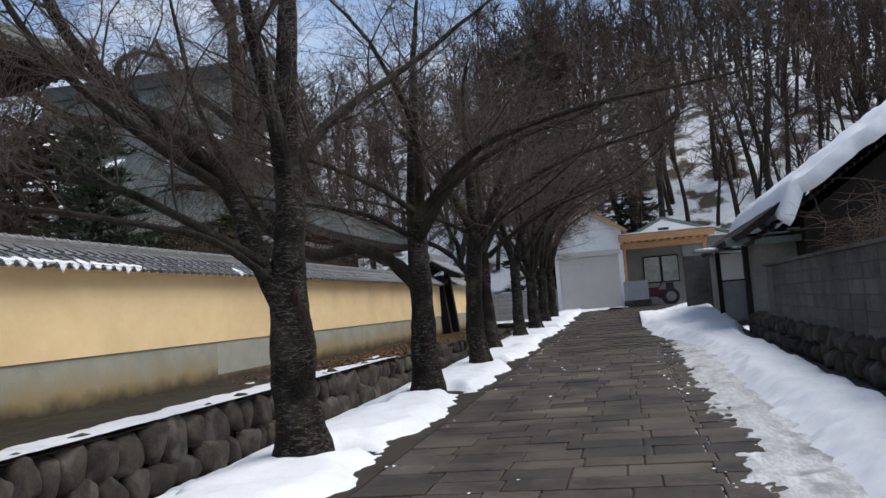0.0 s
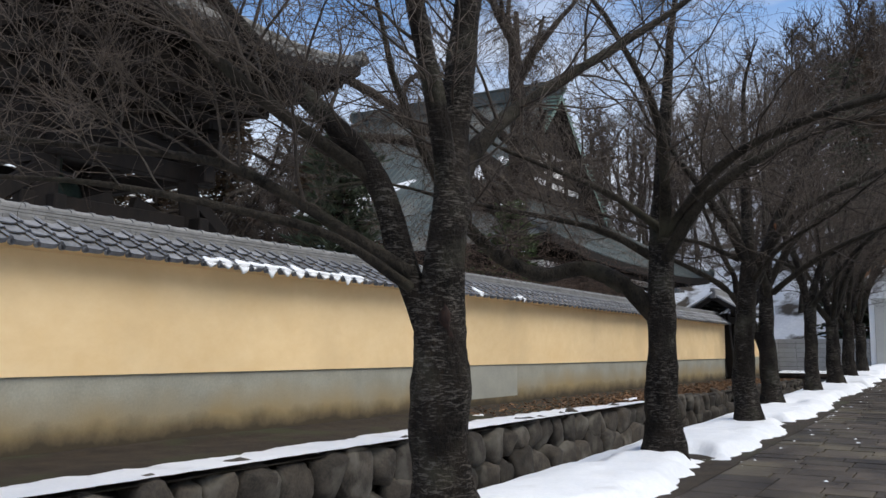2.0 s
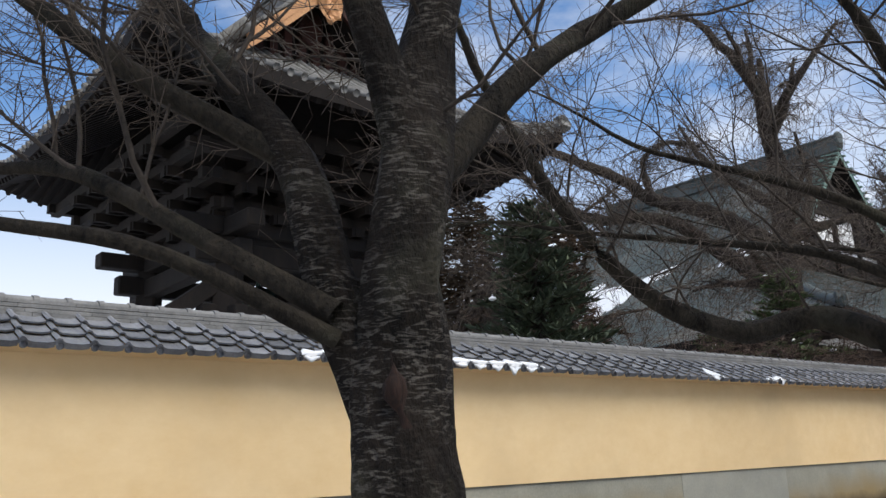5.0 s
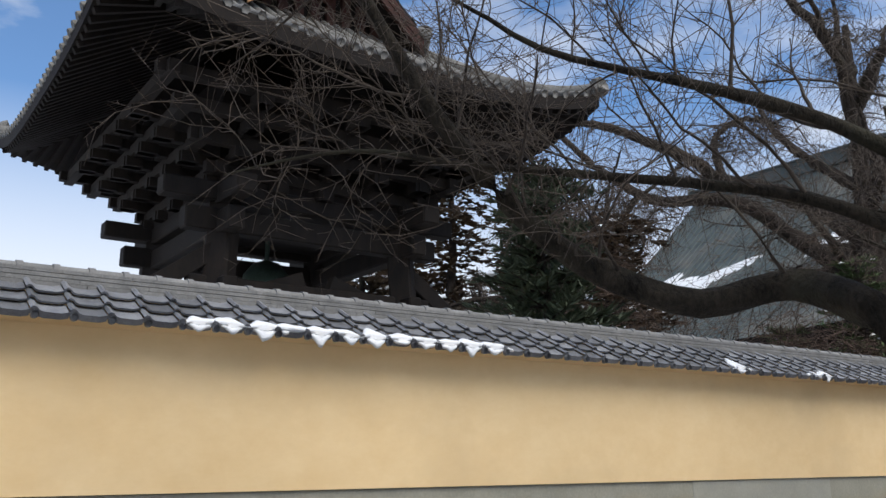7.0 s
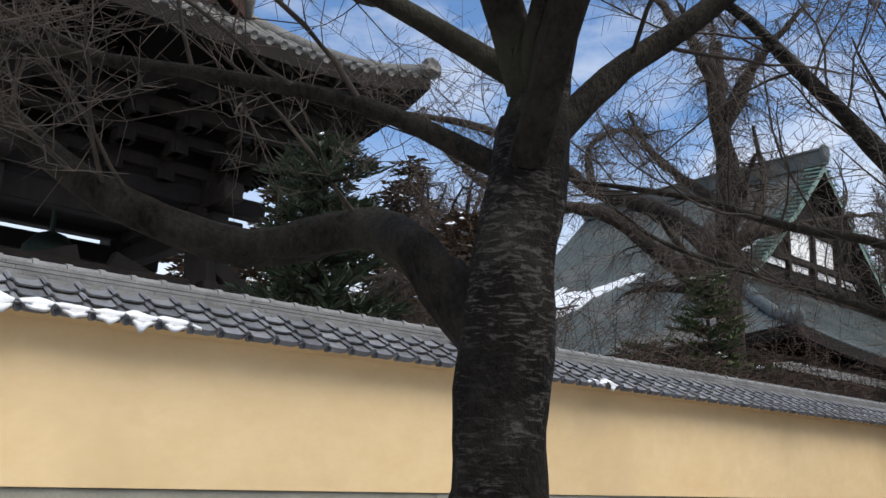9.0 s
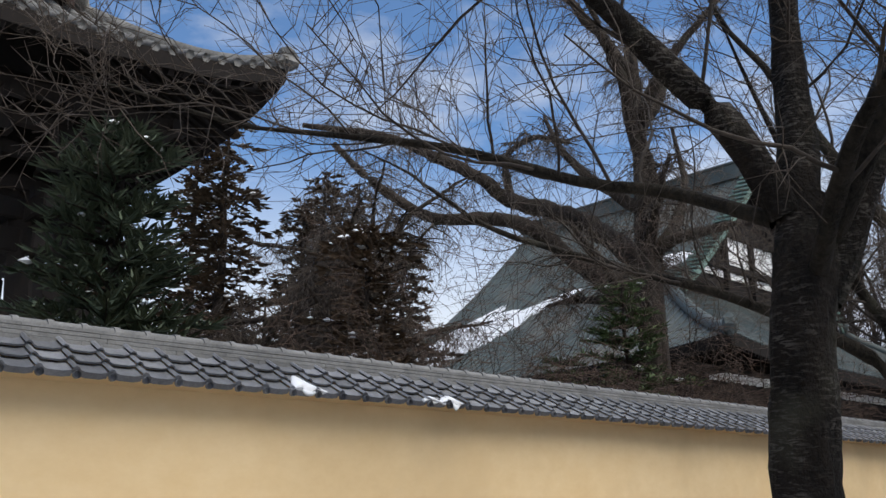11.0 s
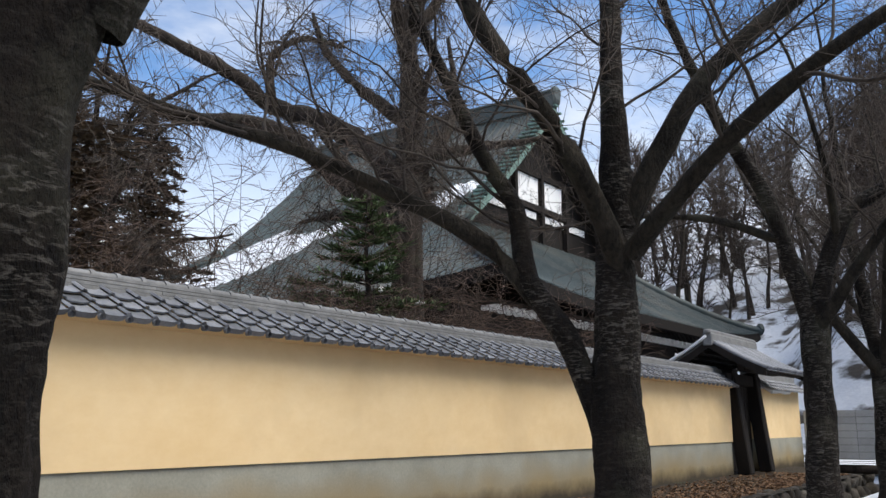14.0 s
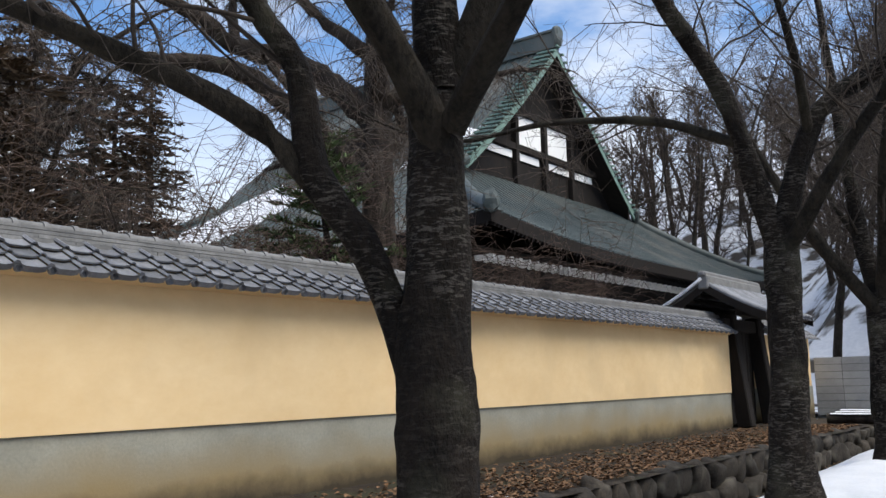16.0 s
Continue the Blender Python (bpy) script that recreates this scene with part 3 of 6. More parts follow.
def tile_mesh(eave):
    """One pan tile with its rolled edge; the eave row has a hanging lip and a round end."""
    prof = [(-0.5, 0.03), (-0.43, 0.048), (-0.34, 0.042), (-0.26, 0.012), (-0.14, 0.0), (0.3, -0.003), (0.5, 0.012)]
    vs, fs = [], []
    n = len(prof)
    for s, lift in ((-0.014, 0.046), (RUN + 0.02, 0.0)):
        for q, h in prof:
            p = DIRX * s + UPN * (h + lift)
            vs.append((p.x, q * PITCH, p.z))
    for q, h in prof:
        p = DIRX * -0.012 + UPN * (h + 0.046 - (0.06 if eave else 0.02))
        vs.append((p.x, q * PITCH, p.z))
    for i in range(n - 1):
        fs += [(i, i + 1, n + i + 1, n + i), (2 * n + i, 2 * n + i + 1, i + 1, i)]
    if eave:
        c = DIRX * -0.03 + UPN * 0.03
        k = len(vs)
        for back in (0.0, 0.05):
            for a in range(10):
                an = 2 * math.pi * a / 10
                vs.append((c.x - 0.012 + back * 0.9, -0.38 * PITCH + 0.032 * math.cos(an), c.z - 0.006 + 0.034 * math.sin(an)))
        fs.append(tuple(range(k, k + 10)))
        for a in range(10):
            fs.append((k + a, k + (a + 1) % 10, k + 10 + (a + 1) % 10, k + 10 + a))
    me = bpy.data.meshes.new("tile")
    me.from_pydata(vs, [], fs)
    me.materials.append(M_TILE)
    me.shade_smooth()
    me.set_sharp_from_angle(angle=radians(40))
    return me


def cap_mesh():
    """A half-round ridge cap with a raised band at its joint."""
    vs, fs = [], []
    for y0, y1, r in ((0.0, PITCH - 0.03, 0.064), (PITCH - 0.05, PITCH + 0.005, 0.078)):
        k = len(vs)
        for y in (y0, y1):
            for a in range(9):
                an = math.pi * a / 8
                vs.append((r * 1.15 * math.cos(an), y, r * 0.95 * math.sin(an)))
        for a in range(8):
            fs.append((k + a, k + a + 1, k + 10 + a, k + 9 + a))
        fs += [tuple(range(k, k + 9)), tuple(range(k + 17, k + 8, -1))]
    me = bpy.data.meshes.new("ridge_cap")
    me.from_pydata(vs, [], fs)
    me.materials.append(M_RIDGE)
    me.shade_smooth()
    me.set_sharp_from_angle(angle=radians(50))
    return me


def join_copies(me, places):
    vs, fs = [], []
    src = [v.co.copy() for v in me.vertices]
    pol = [tuple(p.vertices) for p in me.polygons]
    for px, py, pz in places:
        k = len(vs)
        vs += [(v.x + px, v.y + py, v.z + pz) for v in src]
        fs += [tuple(i + k for i in p) for p in pol]
    return vs, fs


T_EAVE, T_PAN, T_CAP = tile_mesh(True), tile_mesh(False), cap_mesh()
CX = -9.21
cols = int((YB - YA) / PITCH)
rest = {"e": [], "p": [], "c": []}
TILE_LATER = []
for c in range(cols):
    y = YA + (c + 0.5) * PITCH
    near = 10 < y < 32
    for r in range(ROWS):
        p = Vector((EAVE_X, y, EAVE_Z)) + SL * (r / ROWS)
        me = T_EAVE if r == 0 else T_PAN
        if near:
            TILE_LATER.append(("tile", me, p))
        else:
            rest["e" if r == 0 else "p"].append(tuple(p - wall.location))
    p = Vector((CX, y - PITCH / 2, 3.048))
    if near:
        TILE_LATER.append(("ridge_cap", T_CAP, p))
    else:
        rest["c"].append(tuple(p - wall.location))
for key, me, mt in (("e", T_EAVE, M_TILE), ("p", T_PAN, M_TILE), ("c", T_CAP, M_RIDGE)):
    vs_, fs_ = join_copies(me, rest[key])
    o = raw("further_tiles", vs_, fs_, mt, wall, smooth=False)
    tagged(o, kind="stuff")
bm = bmesh.new()
rng = random.Random(3)
for k, (w, z0, z1) in enumerate(((0.34, 2.86, 2.93), (0.28, 2.938, 2.974), (0.25, 2.982, 3.016), (0.22, 3.024, 3.054))):
    y = YA + rng.uniform(0, 0.3)
    while y < YB:
        ln = PITCH * (2 if k else 1.5)
        j = rng.uniform(-0.004, 0.004)
        box(bm, CX - w / 2, CX + w / 2 + j, y, min(y + ln - 0.003, YB), z0, z1)
        y += ln
part("ridge_courses", at(wall, bm), M_RIDGE, wall, "stacked flat ridge tiles")
bm = bmesh.new()
v = [bm.verts.new(p) for p in ((EAVE_X - 0.1, YA, EAVE_Z + 0.02), (TOP_X, YA, TOP_Z - 0.03), (CX - 0.5, YA, EAVE_Z), (CX - 0.5, YA, EAVE_Z - 0.1), (XW + 0.02, YA, EAVE_Z - 0.03))]
f = bm.faces.new(v)
r = bmesh.ops.extrude_face_region(bm, geom=[f])
bmesh.ops.translate(bm, verts=[q for q in r["geom"] if isinstance(q, bmesh.types.BMVert)], vec=(0, YB - YA, 0))
part("coping_core", at(wall, bm), M_PLASTER, wall, "ochre plaster bed under the tiles")


def coping_snow(y0, y1, seed, depth=0.11, drip=0.13):
    """Snow left on the eave tiles, hanging over in drips between the round ends."""
    vs, fs = [], []
    n, m = max(6, int((y1 - y0) / 0.025)), 9
    for i in range(n + 1):
        y = y0 + (y1 - y0) * i / n
        env = smooth(0, 0.12, (y - y0)) * smooth(0, 0.16, (y1 - y))
        if y1 - y0 > 1:
            env *= 0.25 + 0.75 * smooth(-0.5, -0.15, noise.noise(Vector((y * 2.6, seed, 9))))
        ph = (y - YA) / PITCH
        wave = 1 - abs(2 * ((ph - 0.12) % 1.0) - 1)
        hang = env * (-0.03 + drip * 1.1 * wave * (0.75 + 1.7 * noise.noise(Vector((y * 4.3, seed, 0)))) + 0.03 * noise.noise(Vector((y * 13, seed, 2))))
        up = env * depth * (0.95 + 1.1 * noise.noise(Vector((y * 1.7, seed, 4))) + 0.5 * noise.noise(Vector((y * 7, seed, 6)))) * (0.55 + 0.6 * wave) + 0.012
        for k in range(m + 1):
            t = k / m
            if t < 0.35:
                q = t / 0.35
                p = Vector((EAVE_X + 0.02, 0, EAVE_Z + 0.03 - max(-0.03, hang) * (1 - q)))
                out_ = 0.018 * math.sin(math.pi * min(1, q + 0.15)) * env
                p.x += out_
            else:
                q = (t - 0.35) / 0.65
                p = Vector((EAVE_X, 0, EAVE_Z)) + DIRX * (up * q) + UPN * (0.024 + 0.028 * env * math.sin(math.pi * (0.25 + 0.75 * q)) + 0.012)
                p.x += 0.02 * (1 - q)
            vs.append((p.x, y + 0.012 * noise.noise(Vector((y * 9, t * 5, seed))), p.z))
    for i in range(n):
        for k in range(m):
            a = i * (m + 1) + k
            fs.append((a, a + 1, a + m + 2, a + m + 1))
    o = raw("coping_snow", vs, fs, M_SNOW, None, smooth=True)
    o.modifiers.new("thick", "SOLIDIFY").thickness = 0.016
    return tagged(o, "thawing clump of snow hanging over the eave tiles", "snow", group="snow on the coping")


for y0, y1, sd_ in ((11.15, 12.95, 1.0), (12.9, 14.85, 2.0), (18.62, 19.05, 3.0), (20.35, 20.62, 4.0), (20.6, 20.95, 5.0)):
    coping_snow(y0, y1, sd_, depth=0.2 if sd_ == 3.0 else 0.13)

# ---- retaining wall of field stones ----
SX, retaining = XE + 0.02, thing("retaining_wall", "dry-laid wall of rounded grey field stones below the terrace", "wall", (XE, 18, -0.2), kind="structure")
part("backing", at(retaining, boxed(XE - 0.28, XE - 0.12, -5, 46, -0.8, 0.2, bevel=0)), M_SOIL, retaining, "dark earth between the stones")
STONE_MESH = []
rng_s = random.Random(88)
for k in range(8):
    bm = bmesh.new()
    bmesh.ops.create_icosphere(bm, subdivisions=3, radius=0.5)
    cuts = [Vector((rng_s.gauss(0, 0.5), rng_s.gauss(0, 1), rng_s.gauss(0, 1))).normalized() for c in range(7)]
    for v in bm.verts:
        d = v.co.normalized()
        e = Vector([math.copysign(abs(c) ** 0.58, c) for c in d])
        v.co = e.normalized() * 0.5 * (0.82 * e.length ** 0.9) * (1 + 0.32 * noise.noise(d * 1.3 + Vector((k * 7, 0, 0))) + 0.1 * noise.noise(d * 4 + Vector((0, k * 5, 0))))
    for v in bm.verts:
        for c in cuts:
            over = v.co.dot(c) - 0.36
            if over > 0:
                v.co -= c * over * 0.75
    STONE_MESH.append(finish("stone", bm, M_STONE, True))
rng = random.Random(8)
STONE_LATER = []
y = -4.0
while y < 45:
    w = rng.uniform(0.42, 0.8)
    h = rng.uniform(0.42, 0.62)
    bot = gutter(y) - 0.05
    top = 0.3 + rng.uniform(-0.05, 0.03)
    mid = bot + (top - bot) * rng.uniform(0.42, 0.62)
    STONE_LATER.append((y + w / 2, (bot + mid) / 2 - 0.02, w * 1.4, (mid - bot) * 1.5, 0.06))
    y += w
y = -4.3
while y < 45:
    w = rng.uniform(0.36, 0.72)
    bot = gutter(y) - 0.05
    top = 0.29 + rng.uniform(-0.06, 0.03)
    hh = (top - bot) * rng.uniform(0.44, 0.62)
    STONE_LATER.append((y + w / 2, top - hh / 2, w * 1.4, hh * 1.4, -0.02))
    y += w


# ---- hip-and-gable roofs ----
def irimoya(root, cx, cy, hx, hy, gx, z0, zr, bend, upturn, rib, rib_r, m_roof, m_under, m_gable, m_board, m_panel, thick=0.22, over=0.45, ribs_name="tile_roll", ridge_w=0.5,
            rafters=True):
    """Roof with its ridge along x: two long slopes, two end skirts, upright gables, rolled tile rows, rafters and ridges, as parts of root."""
    o = root.location

    def rise(d):
        t = min(1.0, max(0.0, d / hy))
        return z0 + (zr - z0) * (t * (1 - bend) + bend * t * t)

    def lift(a, b):
        ta, tb = min(1, abs(a) / hx), min(1, abs(b) / hy)
        return upturn * (ta * tb) ** 3.2

    ins = hx - gx

    def slope_pt(sgn, u, d):
        half = hx - d if d < ins else gx + over
        if ins - 0.01 < d < ins + 0.6:
            half = gx + over
        x = u * half
        y = sgn * (hy - d)
        return Vector((cx + x, cy + y, rise(d) + lift(x, y))) - o

    def skirt_pt(sgn, u, d):
        half = hy - d
        y = u * half
        x = sgn * (hx - d)
        return Vector((cx + x, cy + y, rise(d) + lift(x, y))) - o

    def surface(fn, sgn, dmax, drop):
        vs, fs, nu, nd = [], [], 28, 14
        for j in range(nd + 1):
            for i in range(nu + 1):
                p = fn(sgn, -1 + 2 * i / nu, dmax * j / nd)
                vs.append((p.x, p.y, p.z - drop))
        for j in range(nd):
            for i in range(nu):
                a = j * (nu + 1) + i
                fs.append((a, a + 1, a + nu + 2, a + nu + 1))
        return vs, fs

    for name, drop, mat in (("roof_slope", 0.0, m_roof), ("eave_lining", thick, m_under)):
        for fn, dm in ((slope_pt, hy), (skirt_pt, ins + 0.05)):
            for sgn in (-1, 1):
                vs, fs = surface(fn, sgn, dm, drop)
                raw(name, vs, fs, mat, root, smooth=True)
    # fascia closing the eave
    for fn in (slope_pt, skirt_pt):
        for sgn in (-1, 1):
            fv, ff, k = [], [], 0
            for i in range(29):
                p = fn(sgn, -1 + 2 * i / 28, 0)
                fv += [tuple(p), (p.x, p.y, p.z - thick)]
            for i in range(28):
                ff.append((k + 2 * i, k + 2 * i + 2, k + 2 * i + 3, k + 2 * i + 1))
            raw("fascia", fv, ff, m_under, root)
    for fn, dm, half in ((slope_pt, hy, hx), (skirt_pt, ins, hy)):
        for sgn in (-1, 1):
            n = int(2 * half / rib)
            for i in range(n + 1):
                a = -half + 0.12 + (2 * half - 0.24) * i / n
                dend = dm
                if fn is slope_pt:
                    dend = hy if abs(a) < gx + over - 0.05 else max(0.2, hx - abs(a))
                else:
                    dend = min(ins, hy - abs(a))
                pts = []
                m = 9
                for j in range(m + 1):
                    d = dend * j / m
                    if fn is slope_pt:
                        hh = hx - d if d < ins else gx + over
                        if ins - 0.01 < d < ins + 0.6:
                            hh = gx + over
                        u = a / max(hh, abs(a))
                    else:
                        hh = hy - d
                        u = a / max(hh, abs(a), 0.01)
                    p = fn(sgn, u, d)
                    pts.append(p + Vector((0, 0, rib_r * 0.35)))
                out_d = (pts[0] - pts[1]).normalized()
                pts.insert(0, pts[0] + out_d * 0.04)
                tb = Tubes()
                tb.add(pts, [rib_r] * len(pts), 6)
                c = len(tb.v) - 6 * len(pts)
                tb.f.append(tuple(range(c, c + 6)))
                tb.put(ribs_name, m_roof, root)
    # ridges
    bm = bmesh.new()
    zt = rise(hy) - o.z
    bar(bm, (cx - gx - over - o.x, cy - o.y, zt + ridge_w * 0.45), (cx + gx + over - o.x, cy - o.y, zt + ridge_w * 0.45), ridge_w * 0.7, ridge_w * 1.1, 0.03)
    bar(bm, (cx - gx - over - 0.05 - o.x, cy - o.y, zt + ridge_w * 1.08), (cx + gx + over + 0.05 - o.x, cy - o.y, zt + ridge_w * 1.08), ridge_w * 0.95, ridge_w * 0.18, 0.02)
    part("main_ridge", bm, m_roof, root)
    for sx in (-1, 1):
        bm = bmesh.new()
        bmesh.ops.create_icosphere(bm, subdivisions=2, radius=ridge_w * 0.7, matrix=Matrix.Translation((cx + sx * (gx + over + 0.08) - o.x, cy - o.y, zt + ridge_w * 0.8)) @ Matrix.Diagonal((0.35, 0.9, 1.1, 1)))
        for v in bm.verts:
            v.co += v.normal * 0.12 * noise.noise(v.co * 5)
        part("ridge_end_tile", bm, m_roof, root)
        for sy in (-1, 1):
            hp = Tubes()
            pts = [slope_pt(sy, sx, ins * j / 10) + Vector((0, 0, 0.08)) for j in range(11)]
            hp.add(pts, [ridge_w * 0.36] * 11, 8, True)
            c = len(hp.v) - 88
            hp.f.append(tuple(range(c, c + 8)))
            hp.put("hip_ridge", m_roof, root)
            bm = bmesh.new()
            p = pts[0]
            bmesh.ops.create_icosphere(bm, subdivisions=2, radius=ridge_w * 0.45, matrix=Matrix.Translation(p + Vector((0, 0, ridge_w * 0.2))) @ Matrix.Diagonal((0.8, 0.8, 1.1, 1)))
            for v in bm.verts:
                v.co += v.normal * 0.16 * noise.noise(v.co * 6)
            part("hip_end_tile", bm, m_roof, root)
            # barge board along the gable
            xs = cx + sx * (gx + over - 0.06) - o.x
            bv, bf = [], []
            for j in range(13):
                d = ins + (hy - ins) * j / 12
                y_, z_ = cy + sy * (hy - d) - o.y, rise(d) - o.z - 0.24
                bv += [(xs - 0.045, y_, z_ - 0.24), (xs + 0.045, y_, z_ - 0.24), (xs + 0.045, y_, z_ + 0.2), (xs - 0.045, y_, z_ + 0.2)]
            for j in range(12):
                bf += [(4 * j + e, 4 * j + (e + 1) % 4, 4 * j + 4 + (e + 1) % 4, 4 * j + 4 + e) for e in range(4)]
            bf += [(0, 1, 2, 3), (48, 49, 50, 51)]
            # tower: lit south board painted orange, the darker north one red-brown
            raw("barge_board", bv, bf, m_board if sy < 0 or m_panel else M_RED, root)
        gv, gf = [], []
        xs = cx + sx * (gx - 0.15) - o.x
        for j in range(13):
            y = -1 + 2 * j / 12
            yy = y * (hy - ins)
            gv += [(xs, cy + yy - o.y, rise(ins) - 0.15 - o.z), (xs, cy + yy - o.y, max(rise(ins) - 0.1, rise(hy - abs(yy)) - 0.1) - o.z)]
        for j in range(12):
            gf.append((2 * j, 2 * j + 2, 2 * j + 3, 2 * j + 1))
        raw("gable", gv, gf, m_gable, root)
        if m_panel:
            gw, zb = hy - ins, rise(ins) - o.z
            xo = xs + sx * 0.06
            for a, b_, z1, z2 in m_panel[1]:
                part("gable_panel", box(bmesh.new(), min(xo, xo + sx * 0.05), max(xo, xo + sx * 0.05), cy + a * gw - o.y, cy + b_ * gw - o.y, zb + z1, zb + z2), m_panel[0], root, "white plaster gable panel")
            for z in m_panel[2]:
                hw = gw * 0.88 * (1 - z / (rise(hy) - rise(ins)))
                part("gable_beam", bar(bmesh.new(), (xo + sx * 0.1, cy - hw - o.y, zb + z), (xo + sx * 0.1, cy + hw - o.y, zb + z), 0.22, 0.34), M_DARKWOOD, root)
            for a in m_panel[3]:
                part("gable_strut", bar(bmesh.new(), (xo + sx * 0.1, cy + a * gw - o.y, zb), (xo + sx * 0.1, cy + a * gw - o.y, zb + 0.5 * (rise(hy) - rise(ins))), 0.3, 0.3), M_DARKWOOD, root)
    if rafters:
        bm = bmesh.new()
        apart = hx < 8
        for fn, half in ((slope_pt, hx), (skirt_pt, hy)):
            for sgn in (-1, 1):
                n = int(2 * half / 0.26)
                for i in range(1, n):
                    u = -1 + 2 * i / n
                    dmax = 2.4
                    a = fn(sgn, u, 0.06)
                    hh = half
                    dm = min(dmax, (1 - abs(u)) * half + 0.25)
                    b = fn(sgn, min(1, max(-1, u * hh / max(hh - dm, 0.3))), dm)
                    a, b = a - Vector((0, 0, thick + 0.06)), b - Vector((0, 0, thick + 0.06))
                    if apart:
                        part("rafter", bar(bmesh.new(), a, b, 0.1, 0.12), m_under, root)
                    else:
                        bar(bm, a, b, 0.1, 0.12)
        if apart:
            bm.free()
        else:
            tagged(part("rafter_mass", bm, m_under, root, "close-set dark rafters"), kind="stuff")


# ---- bell tower ----
BX, BY = -18.9, 16.5
tower = thing("bell_tower", "dark timber bell tower with a curved grey tiled roof", "tower", (BX, BY, 0.3))
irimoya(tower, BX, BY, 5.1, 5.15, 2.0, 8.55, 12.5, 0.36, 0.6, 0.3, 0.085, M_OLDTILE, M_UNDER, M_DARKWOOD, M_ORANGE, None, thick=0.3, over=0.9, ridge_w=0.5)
for sx in (-1, 1):
    for sy in (-1, 1):
        bm = bmesh.new()
        bar(bm, (sx * 2.35, sy * 2.3, 0), (sx * 2.0, sy * 1.95, 6.2), 0.5, 0.5, 0.05)
        part("pillar", bm, M_DARKWOOD, tower)
        bm = lathe(bmesh.new(), [(0.5, -0.3), (0.5, 0.0), (0.42, 0.1)], 16, Matrix.Translation((sx * 2.35, sy * 2.3, 0)))
        part("footing", bm, M_STONE, tower)
for k, z, ext, w, h in ((0, 4.2, 0.6, 0.3, 0.42), (1, 5.5, 0.75, 0.34, 0.44), (2, 6.05, 1.2, 0.4, 0.36)):
    for s in (-1, 1):
        bm = bmesh.new()
        bar(bm, (-2.05 - ext, s * 2.02, z), (2.05 + ext, s * 2.02, z), w, h, 0.03)
        part("tie_beam", bm, M_DARKWOOD, tower)
        bm = bmesh.new()
        bar(bm, (s * 2.05, -2.05 - ext, z + 0.05), (s * 2.05, 2.05 + ext, z + 0.05), w, h, 0.03)
        part("tie_beam", bm, M_DARKWOOD, tower)
for s in (-1, 1):
    for e in (-1, 1):
        bm = bmesh.new()
        bar(bm, (s * 2.04, e * 3.3, 4.15), (s * 2.04, e * 2.0, 5.1), 0.26, 0.34, 0.02)
        part("brace", bm, M_DARKWOOD, tower)
        bm = bmesh.new()
        bar(bm, (s * 2.04, e * 1.9, 4.0), (s * 2.04, e * 0.3, 4.6), 0.24, 0.32, 0.02)
        part("brace", bm, M_DARKWOOD, tower)
def bracket(a, b, w, h):
    part("bracket", bar(bmesh.new(), a, b, w, h), M_DARKWOOD, tower)


for tier, (out_, z) in enumerate(((2.25, 6.35), (2.75, 6.75), (3.25, 7.12), (3.7, 7.48))):
    for s in (-1, 1):
        bracket((-out_ - 0.25, s * out_, z + 0.16), (out_ + 0.25, s * out_, z + 0.16), 0.2, 0.22)
        bracket((s * out_, -out_ - 0.25, z + 0.18), (s * out_, out_ + 0.25, z + 0.18), 0.2, 0.22)
        for a in (-2.0, -1.0, 0.0, 1.0, 2.0):
            bracket((a, s * (out_ - 0.7), z - 0.05), (a, s * (out_ + 0.2), z - 0.05), 0.18, 0.2)
            bracket((s * (out_ - 0.7), a, z - 0.03), (s * (out_ + 0.2), a, z - 0.03), 0.18, 0.2)
            part("bearing_block", box(bmesh.new(), a - 0.17, a + 0.17, s * out_ - 0.17, s * out_ + 0.17, z - 0.15, z + 0.05), M_DARKWOOD, tower)
            part("bearing_block", box(bmesh.new(), s * out_ - 0.17, s * out_ + 0.17, a - 0.17, a + 0.17, z - 0.13, z + 0.07), M_DARKWOOD, tower)
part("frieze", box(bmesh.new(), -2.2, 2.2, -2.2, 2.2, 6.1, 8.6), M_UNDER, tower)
bm = bmesh.new()
for j in range(9):
    a0 = -1 + 2 * j / 9
    bar(bm, (1.95, a0 * 1.7, 10.1), (1.95, a0 * 1.7, 10.35 + (1 - abs(a0)) * 1.45), 0.12, 0.2)
bmesh.ops.create_icosphere(bm, subdivisions=2, radius=0.4, matrix=Matrix.Translation((2.05, 0.0, 11.3)) @ Matrix.Diagonal((0.25, 0.9, 1.3, 1)))
part("gable_lattice", bm, M_RED, tower, "faded red gable lattice")
bm = bmesh.new()
bmesh.ops.create_icosphere(bm, subdivisions=3, radius=0.3, matrix=Matrix.Translation((2.95, 0.0, 11.5)) @ Matrix.Diagonal((0.18, 1.1, 1.5, 1)))
for v in bm.verts:
    v.co += v.normal * 0.14 * noise.noise(v.co * 7)
part("gable_pendant", bm, M_ORANGE, tower, "carved pale wooden gable pendant")
bell = thing("temple_bell", "green bronze temple bell hung inside the tower", "bell", (BX, BY - 0.2, 4.0))
part("bell_body", lathe(bmesh.new(), [(0.62, 0), (0.66, 0.1), (0.6, 0.2), (0.56, 0.9), (0.5, 1.35), (0.3, 1.6), (0.1, 1.68)], 28), M_BRONZE, bell, smooth=True)
part("hanger", lathe(bmesh.new(), [(0.05, 1.6), (0.05, 2.6)], 10), M_BRONZE, bell)

